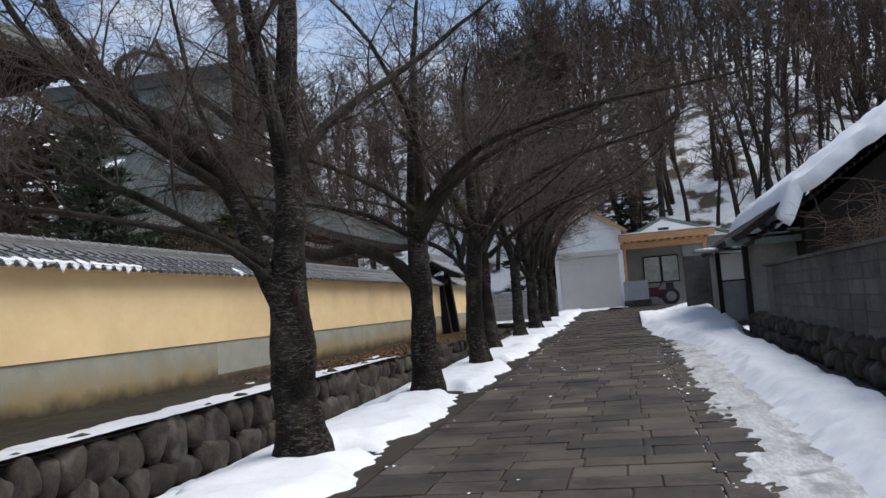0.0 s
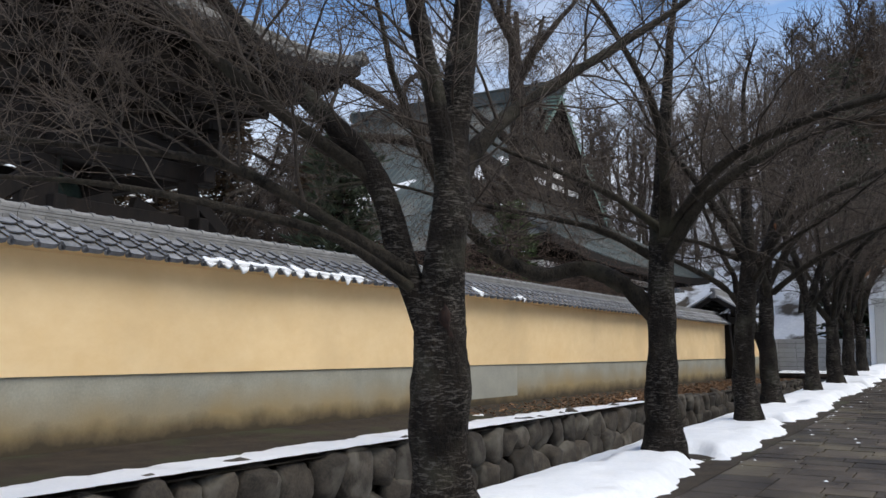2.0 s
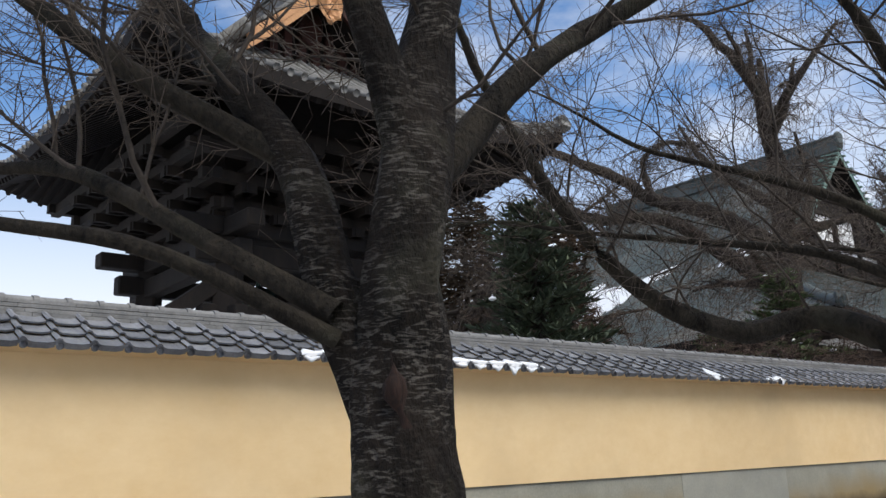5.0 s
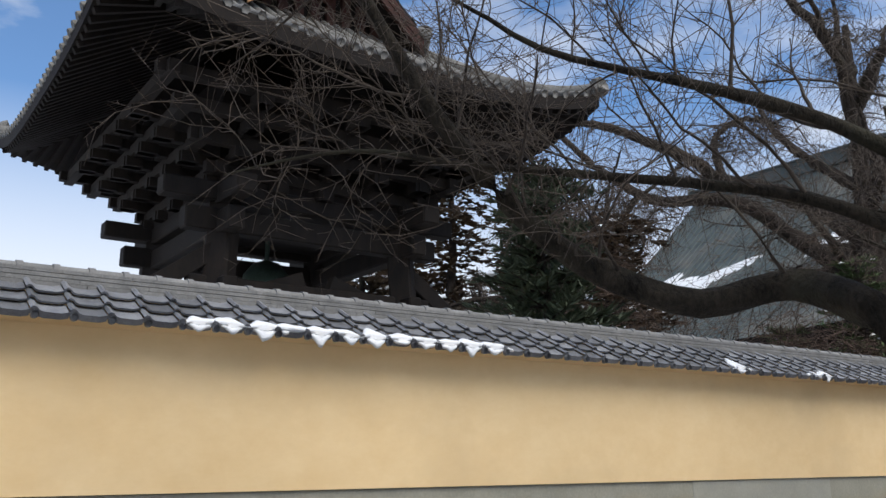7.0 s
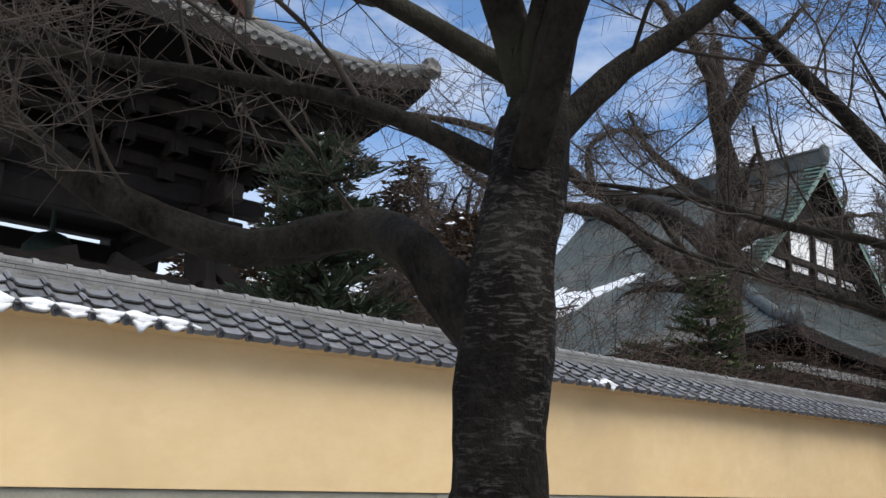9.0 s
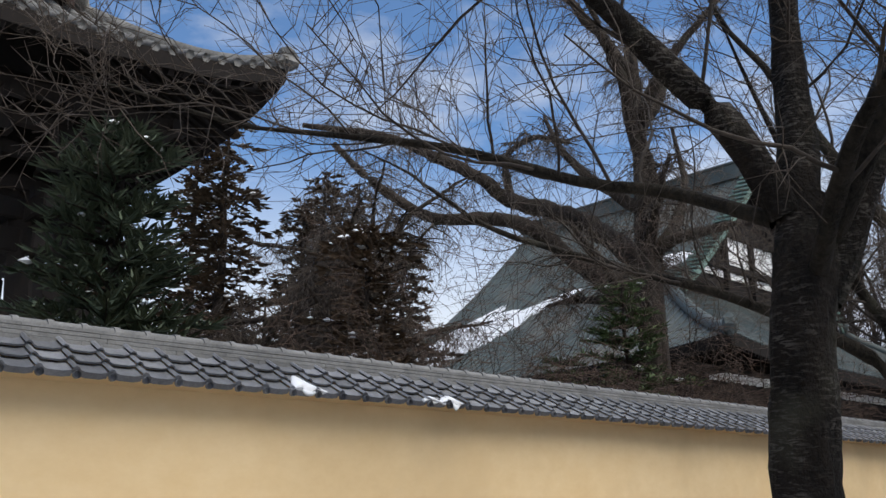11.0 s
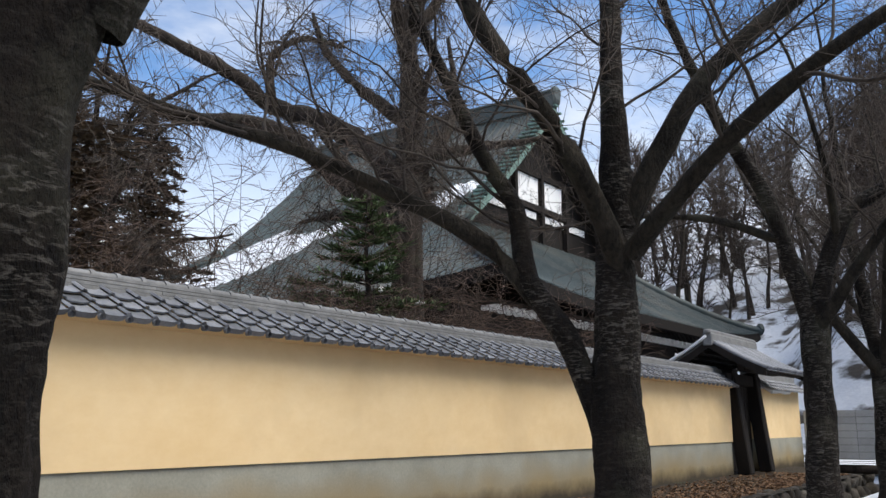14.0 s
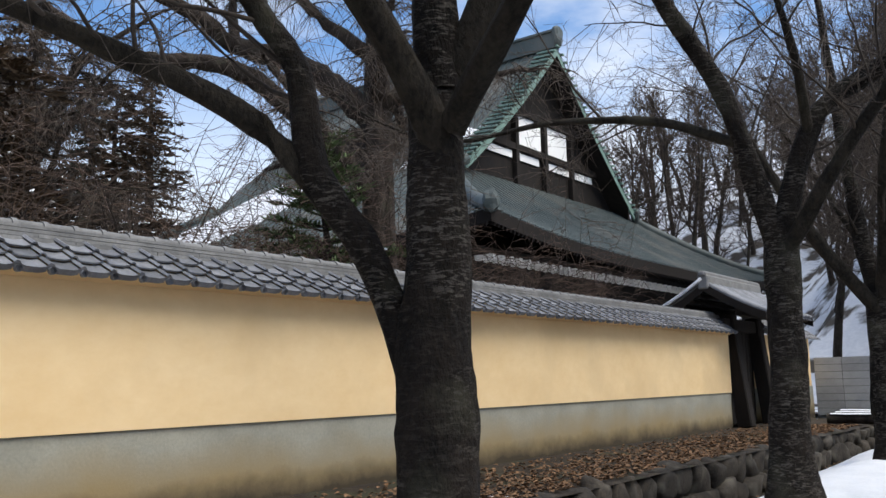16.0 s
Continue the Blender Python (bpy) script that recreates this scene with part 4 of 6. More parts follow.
# ---- main hall ----
HX, HY = -34.2, 61.5
H_LONG, H_DEEP, H_GABLE, H_IN = 15.7, 16.5, 8.3, 7.4
hall = thing("temple_hall", "large temple hall with a sweeping grey-green copper roof", "temple", (HX, HY, 0.3))
irimoya(hall, HX, HY, H_LONG, H_DEEP, H_GABLE, 7.0, 20.2, 0.3, 0.7, 0.55, 0.055, M_COPPER, M_UNDER, M_DARKWOOD, M_VERDIGRIS,
        (M_WHITE, ((-0.29, -0.03, 2.3, 3.9), (0.03, 0.29, 2.3, 3.9), (-0.62, -0.36, 1.4, 1.8), (-0.31, -0.06, 1.4, 1.8), (0.06, 0.31, 1.4, 1.8), (0.36, 0.62, 1.4, 1.8)), (2.05, 4.1), (-0.33, 0.0, 0.33)),
        thick=0.5, over=1.1, ribs_name="standing_seam", ridge_w=0.85)
for sy in (-1, 1):
    bm = bmesh.new()
    for j in range(26):
        d = H_IN + (H_DEEP - H_IN - 0.1) * j / 25
        t = d / 16.5
        z = 7.0 + 13.2 * (t * 0.7 + 0.3 * t * t) - 0.3
        bar(bm, (H_GABLE + 0.1, sy * (16.5 - d), z + 0.2), (H_GABLE + 1.25, sy * (16.5 - d), z + 0.14), 0.2, 0.1)
    part("verge_tiles", bm, M_VERDIGRIS, hall, "pale green copper verge rolls")
part("hall_wall", box(bmesh.new(), -11, 11, -13, 13, 0, 7.2), M_DARKWOOD, hall)
for i in range(9):
    for s in (-1, 1):
        part("column", lathe(bmesh.new(), [(0.28, 0), (0.28, 6.6)], 12, Matrix.Translation((-12 + i * 3.0, s * 14.2, 0))), M_DARKWOOD, hall)
for i in range(44):
    a = -14 + i * 28 / 43
    part("bracket_end", box(bmesh.new(), 13.2, 14.1, a - 0.09, a + 0.09, 5.95, 6.15), M_WHITE, hall, "white-tipped bracket end")
for k, (x0, x1, d0, d1) in enumerate(((-14.0, -6.5, 0.5, 9.0), (4.3, 6.7, 7.6, 10.4))):
    vs, fs, n, m = [], [], 26, 14
    for j in range(m + 1):
        for i in range(n + 1):
            u, w = i / n, j / m
            d = d0 + (d1 - d0) * w
            x = x0 + (x1 - x0) * u + (8.5 if k == 0 else 2.0) * w
            t = d / 16.5
            e = smooth(0, 0.2, min(u, 1 - u, w, 1 - w) + 0.16 * noise.noise(Vector((u * 5, w * 5, k))))
            vs.append((x, -(16.5 - d), 7.0 + 13.2 * (t * 0.7 + 0.3 * t * t) - 0.3 - 0.1 + 0.4 * e))
    for j in range(m):
        for i in range(n):
            a = j * (n + 1) + i
            fs.append((a, a + 1, a + n + 2, a + n + 1))
    o = raw("roof_snow", vs, fs, M_SNOW, smooth=True)
    o.location = hall.location
    tagged(o, "patch of snow left on the hall roof", "snow", group="snow on the hall roof")

# ---- small gate in the wall ----
gate = thing("wall_gate", "small roofed wooden gate set in the temple wall", "gate", (XW, 42.2, 0.3))
for s in (-1, 1):
    bm = bmesh.new()
    bar(bm, (0.28, s * 0.95, 0), (-0.02, s * 0.95, 2.75), 0.34, 0.36, 0.03)
    part("post", bm, M_DARKWOOD, gate)
part("door_panel", box(bmesh.new(), -0.2, -0.12, -0.95, 0.95, 0.05, 2.55), M_UNDER, gate)
for i in range(8):
    part("door_board", box(bmesh.new(), -0.12, -0.09, -0.92 + i * 0.235, -0.92 + i * 0.235 + 0.21, 0.08, 2.4, 0.008), M_DARKWOOD, gate)
bm = bmesh.new()
bar(bm, (-0.05, -1.5, 2.5), (-0.05, 1.5, 2.5), 0.3, 0.3, 0.02)
bar(bm, (0.5, -1.6, 2.78), (0.5, 1.6, 2.78), 0.2, 0.22, 0.02)
bar(bm, (-0.9, -1.6, 2.78), (-0.9, 1.6, 2.78), 0.2, 0.22, 0.02)
part("lintel", bm, M_DARKWOOD, gate)
for s in (-1, 1):
    prev = None
    for j in range(8):
        t = j / 7
        q = Vector((-0.2 + s * 1.35 * (1 - t), 0, 2.62 + 0.8 * (0.75 * t + 0.25 * t * t)))
        if prev is not None:
            part("roof_board", bar(bmesh.new(), (prev + q) / 2 - Vector((0, 1.75, 0)), (prev + q) / 2 + Vector((0, 1.75, 0)), (q - prev).length * 1.06, 0.1), M_DARKWOOD, gate)
        prev = q
    tb = Tubes()
    for i in range(13):
        y = -1.85 + i * 3.7 / 12
        tb.add([Vector((-0.2 + s * 1.45 * (1 - j / 7), y, 2.69 + 0.8 * (0.75 * (j / 7) + 0.25 * (j / 7) ** 2) + 0.02)) for j in range(8)], [0.075] * 8, 7, True)
    vs, fs = [], []
    for j in range(8):
        t = j / 7
        for y in (-1.95, 1.95):
            vs.append((-0.2 + s * 1.47 * (1 - t), y, 2.67 + 0.8 * (0.75 * t + 0.25 * t * t)))
    for j in range(7):
        fs.append((2 * j, 2 * j + 1, 2 * j + 3, 2 * j + 2))
    k = len(tb.v)
    tb.v += [Vector(q) for q in vs]
    tb.f += [tuple(q + k for q in f) for f in fs]
    tb.put("roof_tiles", M_TILE, gate)
    for e in (-1, 1):
        bv, bf = [], []
        for j in range(9):
            t = j / 8
            x, z = -0.2 + s * 1.45 * (1 - t), 2.6 + 0.8 * (0.75 * t + 0.25 * t * t)
            bv += [(x, e * 1.9, z - 0.1), (x, e * 1.96, z - 0.1), (x, e * 1.96, z + 0.1), (x, e * 1.9, z + 0.1)]
        for j in range(8):
            bf += [(4 * j + q, 4 * j + (q + 1) % 4, 4 * j + 4 + (q + 1) % 4, 4 * j + 4 + q) for q in range(4)]
        bf += [(0, 1, 2, 3), (32, 33, 34, 35)]
        raw("barge_board", bv, bf, M_DARKWOOD, gate)
bm = bmesh.new()
bar(bm, (-0.2, -2.0, 3.52), (-0.2, 2.0, 3.52), 0.26, 0.34, 0.03)
bar(bm, (-0.2, -2.05, 3.72), (-0.2, 2.05, 3.72), 0.2, 0.14, 0.04)
part("ridge", bm, M_RIDGE, gate)
vs, fs = [], []
for j in range(9):
    t = j / 8
    for i in range(3):
        y = -2.02 + i * 0.16
        vs.append((-0.2 - 1.42 * (1 - t), y, 2.77 + 0.8 * (0.75 * t + 0.25 * t * t) + 0.05 * (i == 1)))
for j in range(8):
    for i in range(2):
        a = 3 * j + i
        fs.append((a, a + 1, a + 4, a + 3))
sn = raw("gate_snow", vs, fs, M_SNOW, smooth=True)
sn.location = gate.location
sn.modifiers.new("thick", "SOLIDIFY").thickness = 0.08
tagged(sn, "thin snow along the gate roof's verge", "snow")

far_wall = thing("wall_far", "short ochre wall beyond the gate with a tiled coping", "wall", (XW, 46, 0.3), kind="structure")
part("plaster", box(bmesh.new(), -0.5, 0, -2.6, 2.2, 0.9, 2.35), M_PLASTER, far_wall)
part("base", box(bmesh.new(), -0.52, 0.025, -2.6, 2.2, -0.4, 0.896), M_BASE, far_wall)
vs_, fs_ = join_copies(T_PAN, [(EAVE_X - XW + SL.x * r / 3, -2.6 + (c + 0.5) * PITCH, EAVE_Z - 0.3 + SL.z * r / 3) for c in range(16) for r in range(3)])
raw("tiles", vs_, fs_, M_TILE, far_wall)
part("ridge", box(bmesh.new(), -0.4, -0.1, -2.6, 2.3, 2.5, 2.85, 0.03), M_RIDGE, far_wall)
o = sheet("coping_snow", XW - 0.1, XW + 0.3, 44.2, 46.2, 0.1, lambda x, y: 2.78 - (x - XW) * 0.6 + 0.05 * fbm(x, y, 2), M_SNOW)
o.modifiers.new("thick", "SOLIDIFY").thickness = 0.1
tagged(o, "thawing clump of snow hanging over the eave tiles", "snow", group="snow on the coping")

# grey block wall closing the lane's left end
BLOCKS = []


def block_wall(name, label, x, y, z, length, rows, along, mat, bw=0.4, bh=0.19, depth=0.12, kind="structure"):
    root = thing(name, label, "wall", (x, y, z), kind=kind)
    ax = Vector((0, 1, 0)) if along == "y" else Vector((1, 0, 0))
    nx = int(length / bw)
    core = ((-depth / 2 + 0.01, depth / 2 - 0.01, 0, length) if along == "y" else (0, length, -depth / 2 + 0.01, depth / 2 - 0.01))
    part("mortar", box(bmesh.new(), *core, -0.3, rows * bh - 0.005), M_MORTAR, root)
    size = (depth, bw - 0.012, bh - 0.012) if along == "y" else (bw - 0.012, depth, bh - 0.012)
    me = finish("block", boxed(-size[0] / 2, size[0] / 2, -size[1] / 2, size[1] / 2, -size[2] / 2, size[2] / 2, bevel=0.008), mat)
    for r in range(rows):
        for i in range(nx):
            BLOCKS.append(("block", me, root, ax * ((i + 0.5) * bw) + Vector((0, 0, (r + 0.5) * bh))))
    return root


block_wall("wall_blocks_far", "pale grey concrete block wall at the lane's end", XW + 0.1, 48.3, 0.3, 7.2, 8, "x", M_PALEBLOCK, bw=0.8, bh=0.22)
for k in range(3):
    lg = thing("log", "snow-dusted log lying across the verge", "log", (-7.4, 43.5 + k * 0.5, 0.42 + 0.03 * k), group="logs on the verge")
    tb = Tubes()
    tb.add([Vector((i * 0.45, 0.06 * math.sin(i * 1.3 + k), 0)) for i in range(9)], [0.12] * 9, 12, True, wobble=0.2)
    tb.put("stem", M_BARK2, lg)
    o = sheet("snow_cap", 0.1, 3.5, -0.09, 0.09, 0.03, lambda x, y: 0.115 + 0.03 * math.cos(y * 16) + 0.01 * noise.noise(Vector((x * 3, y, k))), M_SNOW, lg)

# ---- garage, carport and house at the lane's end ----
GY, GZ = 48.0, 0.78
garage = thing("garage", "white plastered garage with a closed beige roller shutter", "garage", (-2.25, GY, GZ))
part("wall", box(bmesh.new(), -1.75, 1.85, 0.06, 7, 0, 4.2), M_WHITE, garage)
bm = bmesh.new()
v = [bm.verts.new(p) for p in ((-1.75, 0.06, 4.2), (1.85, 0.06, 4.2), (0.05, 0.06, 5.38))]
f = bm.faces.new(v)
r = bmesh.ops.extrude_face_region(bm, geom=[f])
bmesh.ops.translate(bm, verts=[q for q in r["geom"] if isinstance(q, bmesh.types.BMVert)], vec=(0, 6.9, 0))
part("gable", bm, M_WHITE, garage)
for s, x in ((-1, -2.05), (1, 2.15)):
    bm = bmesh.new()
    vs = []
    n = Vector((0, 0, 0.09))
    a, b = Vector((x, -0.35, 4.03)), Vector((0.05, -0.35, 5.48))
    for p in (a, b, b + n, a + n):
        vs.append(bm.verts.new(p))
    f = bm.faces.new(vs)
    r = bmesh.ops.extrude_face_region(bm, geom=[f])
    bmesh.ops.translate(bm, verts=[q for q in r["geom"] if isinstance(q, bmesh.types.BMVert)], vec=(0, 7.6, 0))
    part("roof", bm, M_GREENMETAL, garage)
    bm = bmesh.new()
    bar(bm, a + Vector((0, -0.02, -0.04)), b + Vector((0, -0.02, -0.04)), 0.05, 0.16)
    part("barge_board", bm, M_ORANGE, garage)
shutter = part("shutter", box(bmesh.new(), -1.52, 1.6, 0.0, 0.045, 0.1, 2.9), M_SHUTTER, garage)
me = finish("slat", boxed(-1.5, 1.58, -0.018, 0.0, -0.04, 0.036, bevel=0.008), M_SHUTTER)
for i in range(34):
    s_ = new("slat", me)
    s_.parent, s_.location = shutter, (0, 0, 0.16 + i * 0.08)
part("shutter_box", boxed(-1.62, 1.72, -0.1, 0.05, 2.86, 3.12), M_SHUTTER, garage)
part("threshold", boxed(-1.7, 1.9, -0.7, 0.06, -0.3, 0.06), M_PALEBLOCK, garage)
tb = Tubes()
tb.add([Vector((-1.7 + 0.19 * i, 0.03, 3.25 + 0.95 * math.sin(i * 0.17)) ) for i in range(10)], [0.014] * 10, 5)
tb.put("wall_cable", M_RUBBER, garage)
o = sheet("threshold_snow", -4.3, -0.6, GY - 1.9, GY - 0.75, 0.09, lambda x, y: GROUND(y) - 0.03 + 0.13 * smooth(0.0, 0.25, fbm(x, y, 0.9, 61) + 0.2), M_SNOW)
tagged(o, "snow left before the garage", "snow", kind="stuff")

carport = thing("carport", "new cedar carport beside the garage", "carport", (-0.4, GY, GZ))
part("roof", boxed(-0.15, 4.7, -0.3, 4.2, 3.72, 3.82), M_GREENMETAL, carport)
part("fascia_board", boxed(-0.15, 4.7, -0.36, -0.3, 3.42, 3.76), M_ORANGE, carport, "broad orange cedar fascia")
bm = bmesh.new()
for i in range(12):
    box(bm, 0.1 + i * 0.4, 0.2 + i * 0.4, -0.28, 4.1, 3.5, 3.7)
part("joists", bm, M_ORANGE, carport)
part("beam", boxed(-0.1, 4.3, 0.05, 0.2, 3.05, 3.35), M_ORANGE, carport)
part("post", boxed(0.0, 0.16, 0.05, 0.2, 0, 3.1), M_ORANGE, carport)
part("post", boxed(4.1, 4.26, 0.05, 0.2, 0, 3.1), M_ORANGE, carport)
part("side_wall", boxed(-0.1, 1.15, -0.05, 0.04, 0.3, 1.35), M_GREYWALL, carport)
part("kerb", boxed(-0.15, 1.25, -0.2, 0.04, -0.2, 0.35), M_STONE, carport)
o = sheet("carport_snow", -0.5, 4.4, GY - 0.3, GY + 3.8, 0.2, lambda x, y: GZ + 3.86 + 0.04 * fbm(x, y, 1.5), M_SNOW)
o.modifiers.new("thick", "SOLIDIFY").thickness = 0.05
tagged(o, "thin snow on the carport roof", "snow")
house = thing("house", "low house with curtained windows behind the carport", "house", (1.5, GY + 4.4, GZ))
part("wall", box(bmesh.new(), -2.5, 6, 0, 6, 0, 3.7), M_GREYPLASTER, house)
for k, x in enumerate((-0.85, 0.15)):
    w_ = part("window", boxed(x, x + 0.98, -0.06, 0.0, 1.2, 2.75), M_DARKWOOD, house)
    part("pane", boxed(x + 0.06, x + 0.92, -0.075, -0.062, 1.27, 2.68, bevel=0), M_GLASS, w_)
part("wall_panel", boxed(1.4, 2.9, -0.05, 0.0, 0.9, 3.2), M_GREYWALL, house)
bm = bmesh.new()
v = [bm.verts.new(p) for p in ((-2.0, -0.6, 3.6), (4.0, -0.6, 3.6), (0.4, -0.6, 4.75))]
f = bm.faces.new(v)
r = bmesh.ops.extrude_face_region(bm, geom=[f])
bmesh.ops.translate(bm, verts=[q for q in r["geom"] if isinstance(q, bmesh.types.BMVert)], vec=(0, 6, 0))
part("gable", bm, M_WHITE, house)
part("vent", boxed(0.15, 0.75, -0.66, -0.6, 4.05, 4.28), M_DARKWOOD, house)
for s, x in ((-1, -2.4), (1, 4.6)):
    bm = bmesh.new()
    bar(bm, (x, -0.75, 3.5), (0.4, -0.75, 4.82), 0.1, 0.12)
    bar(bm, (x, 2.6, 3.56), (0.4, 2.6, 4.88), 6.6, 0.08)
    part("roof", bm, M_GREENMETAL, house)

tractor = thing("tractor", "small dark red farm tractor parked under the carport", "tractor", (1.15, GY + 1.4, GZ - 0.05))
part("bonnet", boxed(-0.9, 0.15, -0.35, 0.35, 0.5, 1.0, bevel=0.06), M_PAINTRED, tractor)
part("body", boxed(0.1, 1.0, -0.3, 0.3, 0.4, 0.85, bevel=0.05), M_PAINTRED, tractor)
part("seat", boxed(0.55, 0.95, -0.22, 0.22, 0.85, 1.2, bevel=0.06), M_RUBBER, tractor)
bm = bmesh.new()
bar(bm, (0.15, 0, 0.9), (0.35, 0, 1.25), 0.05, 0.05)
lathe(bm, [(0.2, 1.25), (0.2, 1.28)], 14, Matrix.Translation((0.35, 0, 0)))
part("steering_wheel", bm, M_RUBBER, tractor)
for x, r in ((-0.6, 0.3), (0.75, 0.46)):
    for s in (-1, 1):
        m = Matrix.Translation((x, s * 0.5, r)) @ pose(0, 0, 0, 90, 0, 0)
        w_ = part("wheel", lathe(bmesh.new(), [(r * 0.6, -0.11), (r * 0.95, -0.11), (r, -0.06), (r, 0.06), (r * 0.95, 0.11), (r * 0.6, 0.11)], 22, m), M_RUBBER, tractor)
        part("rim", lathe(bmesh.new(), [(r * 0.55, -0.12), (r * 0.6, -0.1), (r * 0.6, 0.1), (r * 0.55, 0.12)], 18, m), M_RIM, w_)

# ---- right side of the lane ----
block_wall("wall_east", "blackened concrete block wall on a mossy stone footing", 2.78, 2.0, 0.62, 18.4, 6, "y", M_BLOCK, bw=0.8, bh=0.2, depth=0.16)
cap = part("wall_coping", boxed(2.66, 2.9, 2.0, 20.5, 1.82, 1.87, bevel=0.01), M_BLOCK)
tagged(cap, "thin cement coping on the block wall", "coping", kind="structure")
east_foot = thing("footing_east", "dark mossy rubble footing under the block wall", "wall", (2.75, 10, 0), kind="structure")
part("backing", box(bmesh.new(), 0.02, 0.4, -8, 13, -0.4, 0.64), M_SOIL, east_foot)
rng = random.Random(14)
y = 2.0
while y < 22.5:
    w = rng.uniform(0.35, 0.7)
    for zc, h in ((0.5, 0.34), (0.2, 0.36)):
        STONE_LATER.append((y + w / 2, zc + GROUND(y) * 0.5, w * 1.15, h * 1.2, "east"))
    y += w
# far end wall and shed
block_wall("wall_end_east", "mossy dark block wall turning across the lane", 1.75, 33.0, 0.45, 1.6, 11, "x", M_BLOCK, bw=0.4, bh=0.2, depth=0.16)
shed = thing("shed", "grey plastered lean-to with a white and slate door panel", "shed", (3.3, 23.4, 0.2))
part("wall", box(bmesh.new(), -0.55, 1.2, 0, 0.4, 0.1, 2.3), M_GREYPLASTER, shed)
part("wall", box(bmesh.new(), -0.1, 1.2, 0.41, 3.6, 0.1, 2.2), M_GREYPLASTER, shed)
part("wall", box(bmesh.new(), -0.95, 1.2, 3.61, 6.0, 0.1, 2.2), M_GREYPLASTER, shed)
part("corner_post", boxed(-0.68, -0.54, -0.08, 0.08, 0, 2.35), M_DARKWOOD, shed)
part("corner_post", boxed(-1.0, -0.88, 3.5, 3.62, 0, 2.25), M_DARKWOOD, shed)
part("door_upper", boxed(-0.87, -0.12, 3.54, 3.6, 1.42, 2.18), M_WHITE, shed, "white upper door panel")
part("door_lower", boxed(-0.87, -0.12, 3.54, 3.6, 0.25, 1.41), M_GREYWALL, shed, "slate-grey lower door panel")
part("door_rail", boxed(-0.88, -0.11, 3.52, 3.6, 1.4, 1.44, bevel=0.004), M_DARKWOOD, shed)
for k in range(3):
    part("roof_sheet", bar(bmesh.new(), (-0.75 + k * 0.72, -0.75, 2.38 + k * 0.06), (-0.75 + k * 0.72, 0.9, 2.44 + k * 0.06), 0.78, 0.05, 0.008), M_GREENMETAL, shed, "weathered green roofing sheet")
part("roof_fascia", boxed(-1.12, 1.15, -0.78, -0.72, 2.2, 2.36, bevel=0.006), M_GREENMETAL, shed)
part("roof_sheet", bar(bmesh.new(), (-0.72, 2.9, 2.26), (-0.72, 6.4, 2.42), 1.45, 0.06, 0.008), M_GREENMETAL, shed, "weathered green roofing sheet")
o = sheet("shed_snow", 1.95, 2.75, 26.6, 29.6, 0.09, lambda x, y: 2.56 + (y - 26.3) * 0.045 + 0.03 * fbm(x, y, 2), M_SNOW)
o.modifiers.new("thick", "SOLIDIFY").thickness = 0.07
tagged(o, "snow on the shed roof", "snow")
farm = thing("farmhouse", "old dark farmhouse with snow sliding off its steep roof", "house", (6.6, 21.5, -0.1))
part("wall", box(bmesh.new(), -2.7, 3.4, 0.6, 10, 0, 3.0), M_DARKWOOD, farm)
bm = bmesh.new()
v = [bm.verts.new(p) for p in ((-2.7, 0.6, 3.0), (3.4, 0.6, 3.0), (0.1, 0.6, 5.0))]
f = bm.faces.new(v)
r = bmesh.ops.extrude_face_region(bm, geom=[f])
bmesh.ops.translate(bm, verts=[q for q in r["geom"] if isinstance(q, bmesh.types.BMVert)], vec=(0, 9.4, 0))
part("gable", bm, M_DARKWOOD, farm)


bm = bmesh.new()
for k in range(2):
    s = -1 if k == 0 else 1
    a, b = Vector((s * 4.2, 0, 2.6)), Vector((0, 0, 5.4))
    d = (b - a).normalized()
    n_ = Vector((-d.z, 0, d.x)) * (1 if s < 0 else -1) * 0.14
    vs = [bm.verts.new(p + Vector((0, -0.6, 0))) for p in (a, b, b + n_, a + n_)]
    f = bm.faces.new(vs)
    r = bmesh.ops.extrude_face_region(bm, geom=[f])
    bmesh.ops.translate(bm, verts=[q for q in r["geom"] if isinstance(q, bmesh.types.BMVert)], vec=(0, 11.4, 0))
part("roof", bm, M_UNDER, farm)
for i in range(26):
    part("rafter", bar(bmesh.new(), (-4.0 + i * 0.16, -0.5, 2.5 + i * 0.1066), (-4.0 + i * 0.16, 1.0, 2.5 + i * 0.1066), 0.05, 0.08), M_DARKWOOD, farm)
o = sheet("farmhouse_snow", 3.1, 6.7, 20.7, 32, 0.09, lambda x, y: 2.84 + (x - 2.4) * 0.667 + 0.16 + 0.16 * fbm(x, y, 0.9, 4.0) + 0.07 * fbm(x, y, 3.0, 6.0) - 0.5 * smooth(3.55 + 0.25 * fbm(x, y, 0.8, 7.0), 3.1, x) - 0.16 * smooth(21.0, 20.7, y + 0.2 * fbm(x, y, 1.6, 9.0)), M_SNOW)
o.modifiers.new("thick", "SOLIDIFY").thickness = 0.36
tagged(o, "thick snow slab on the farmhouse roof", "snow")

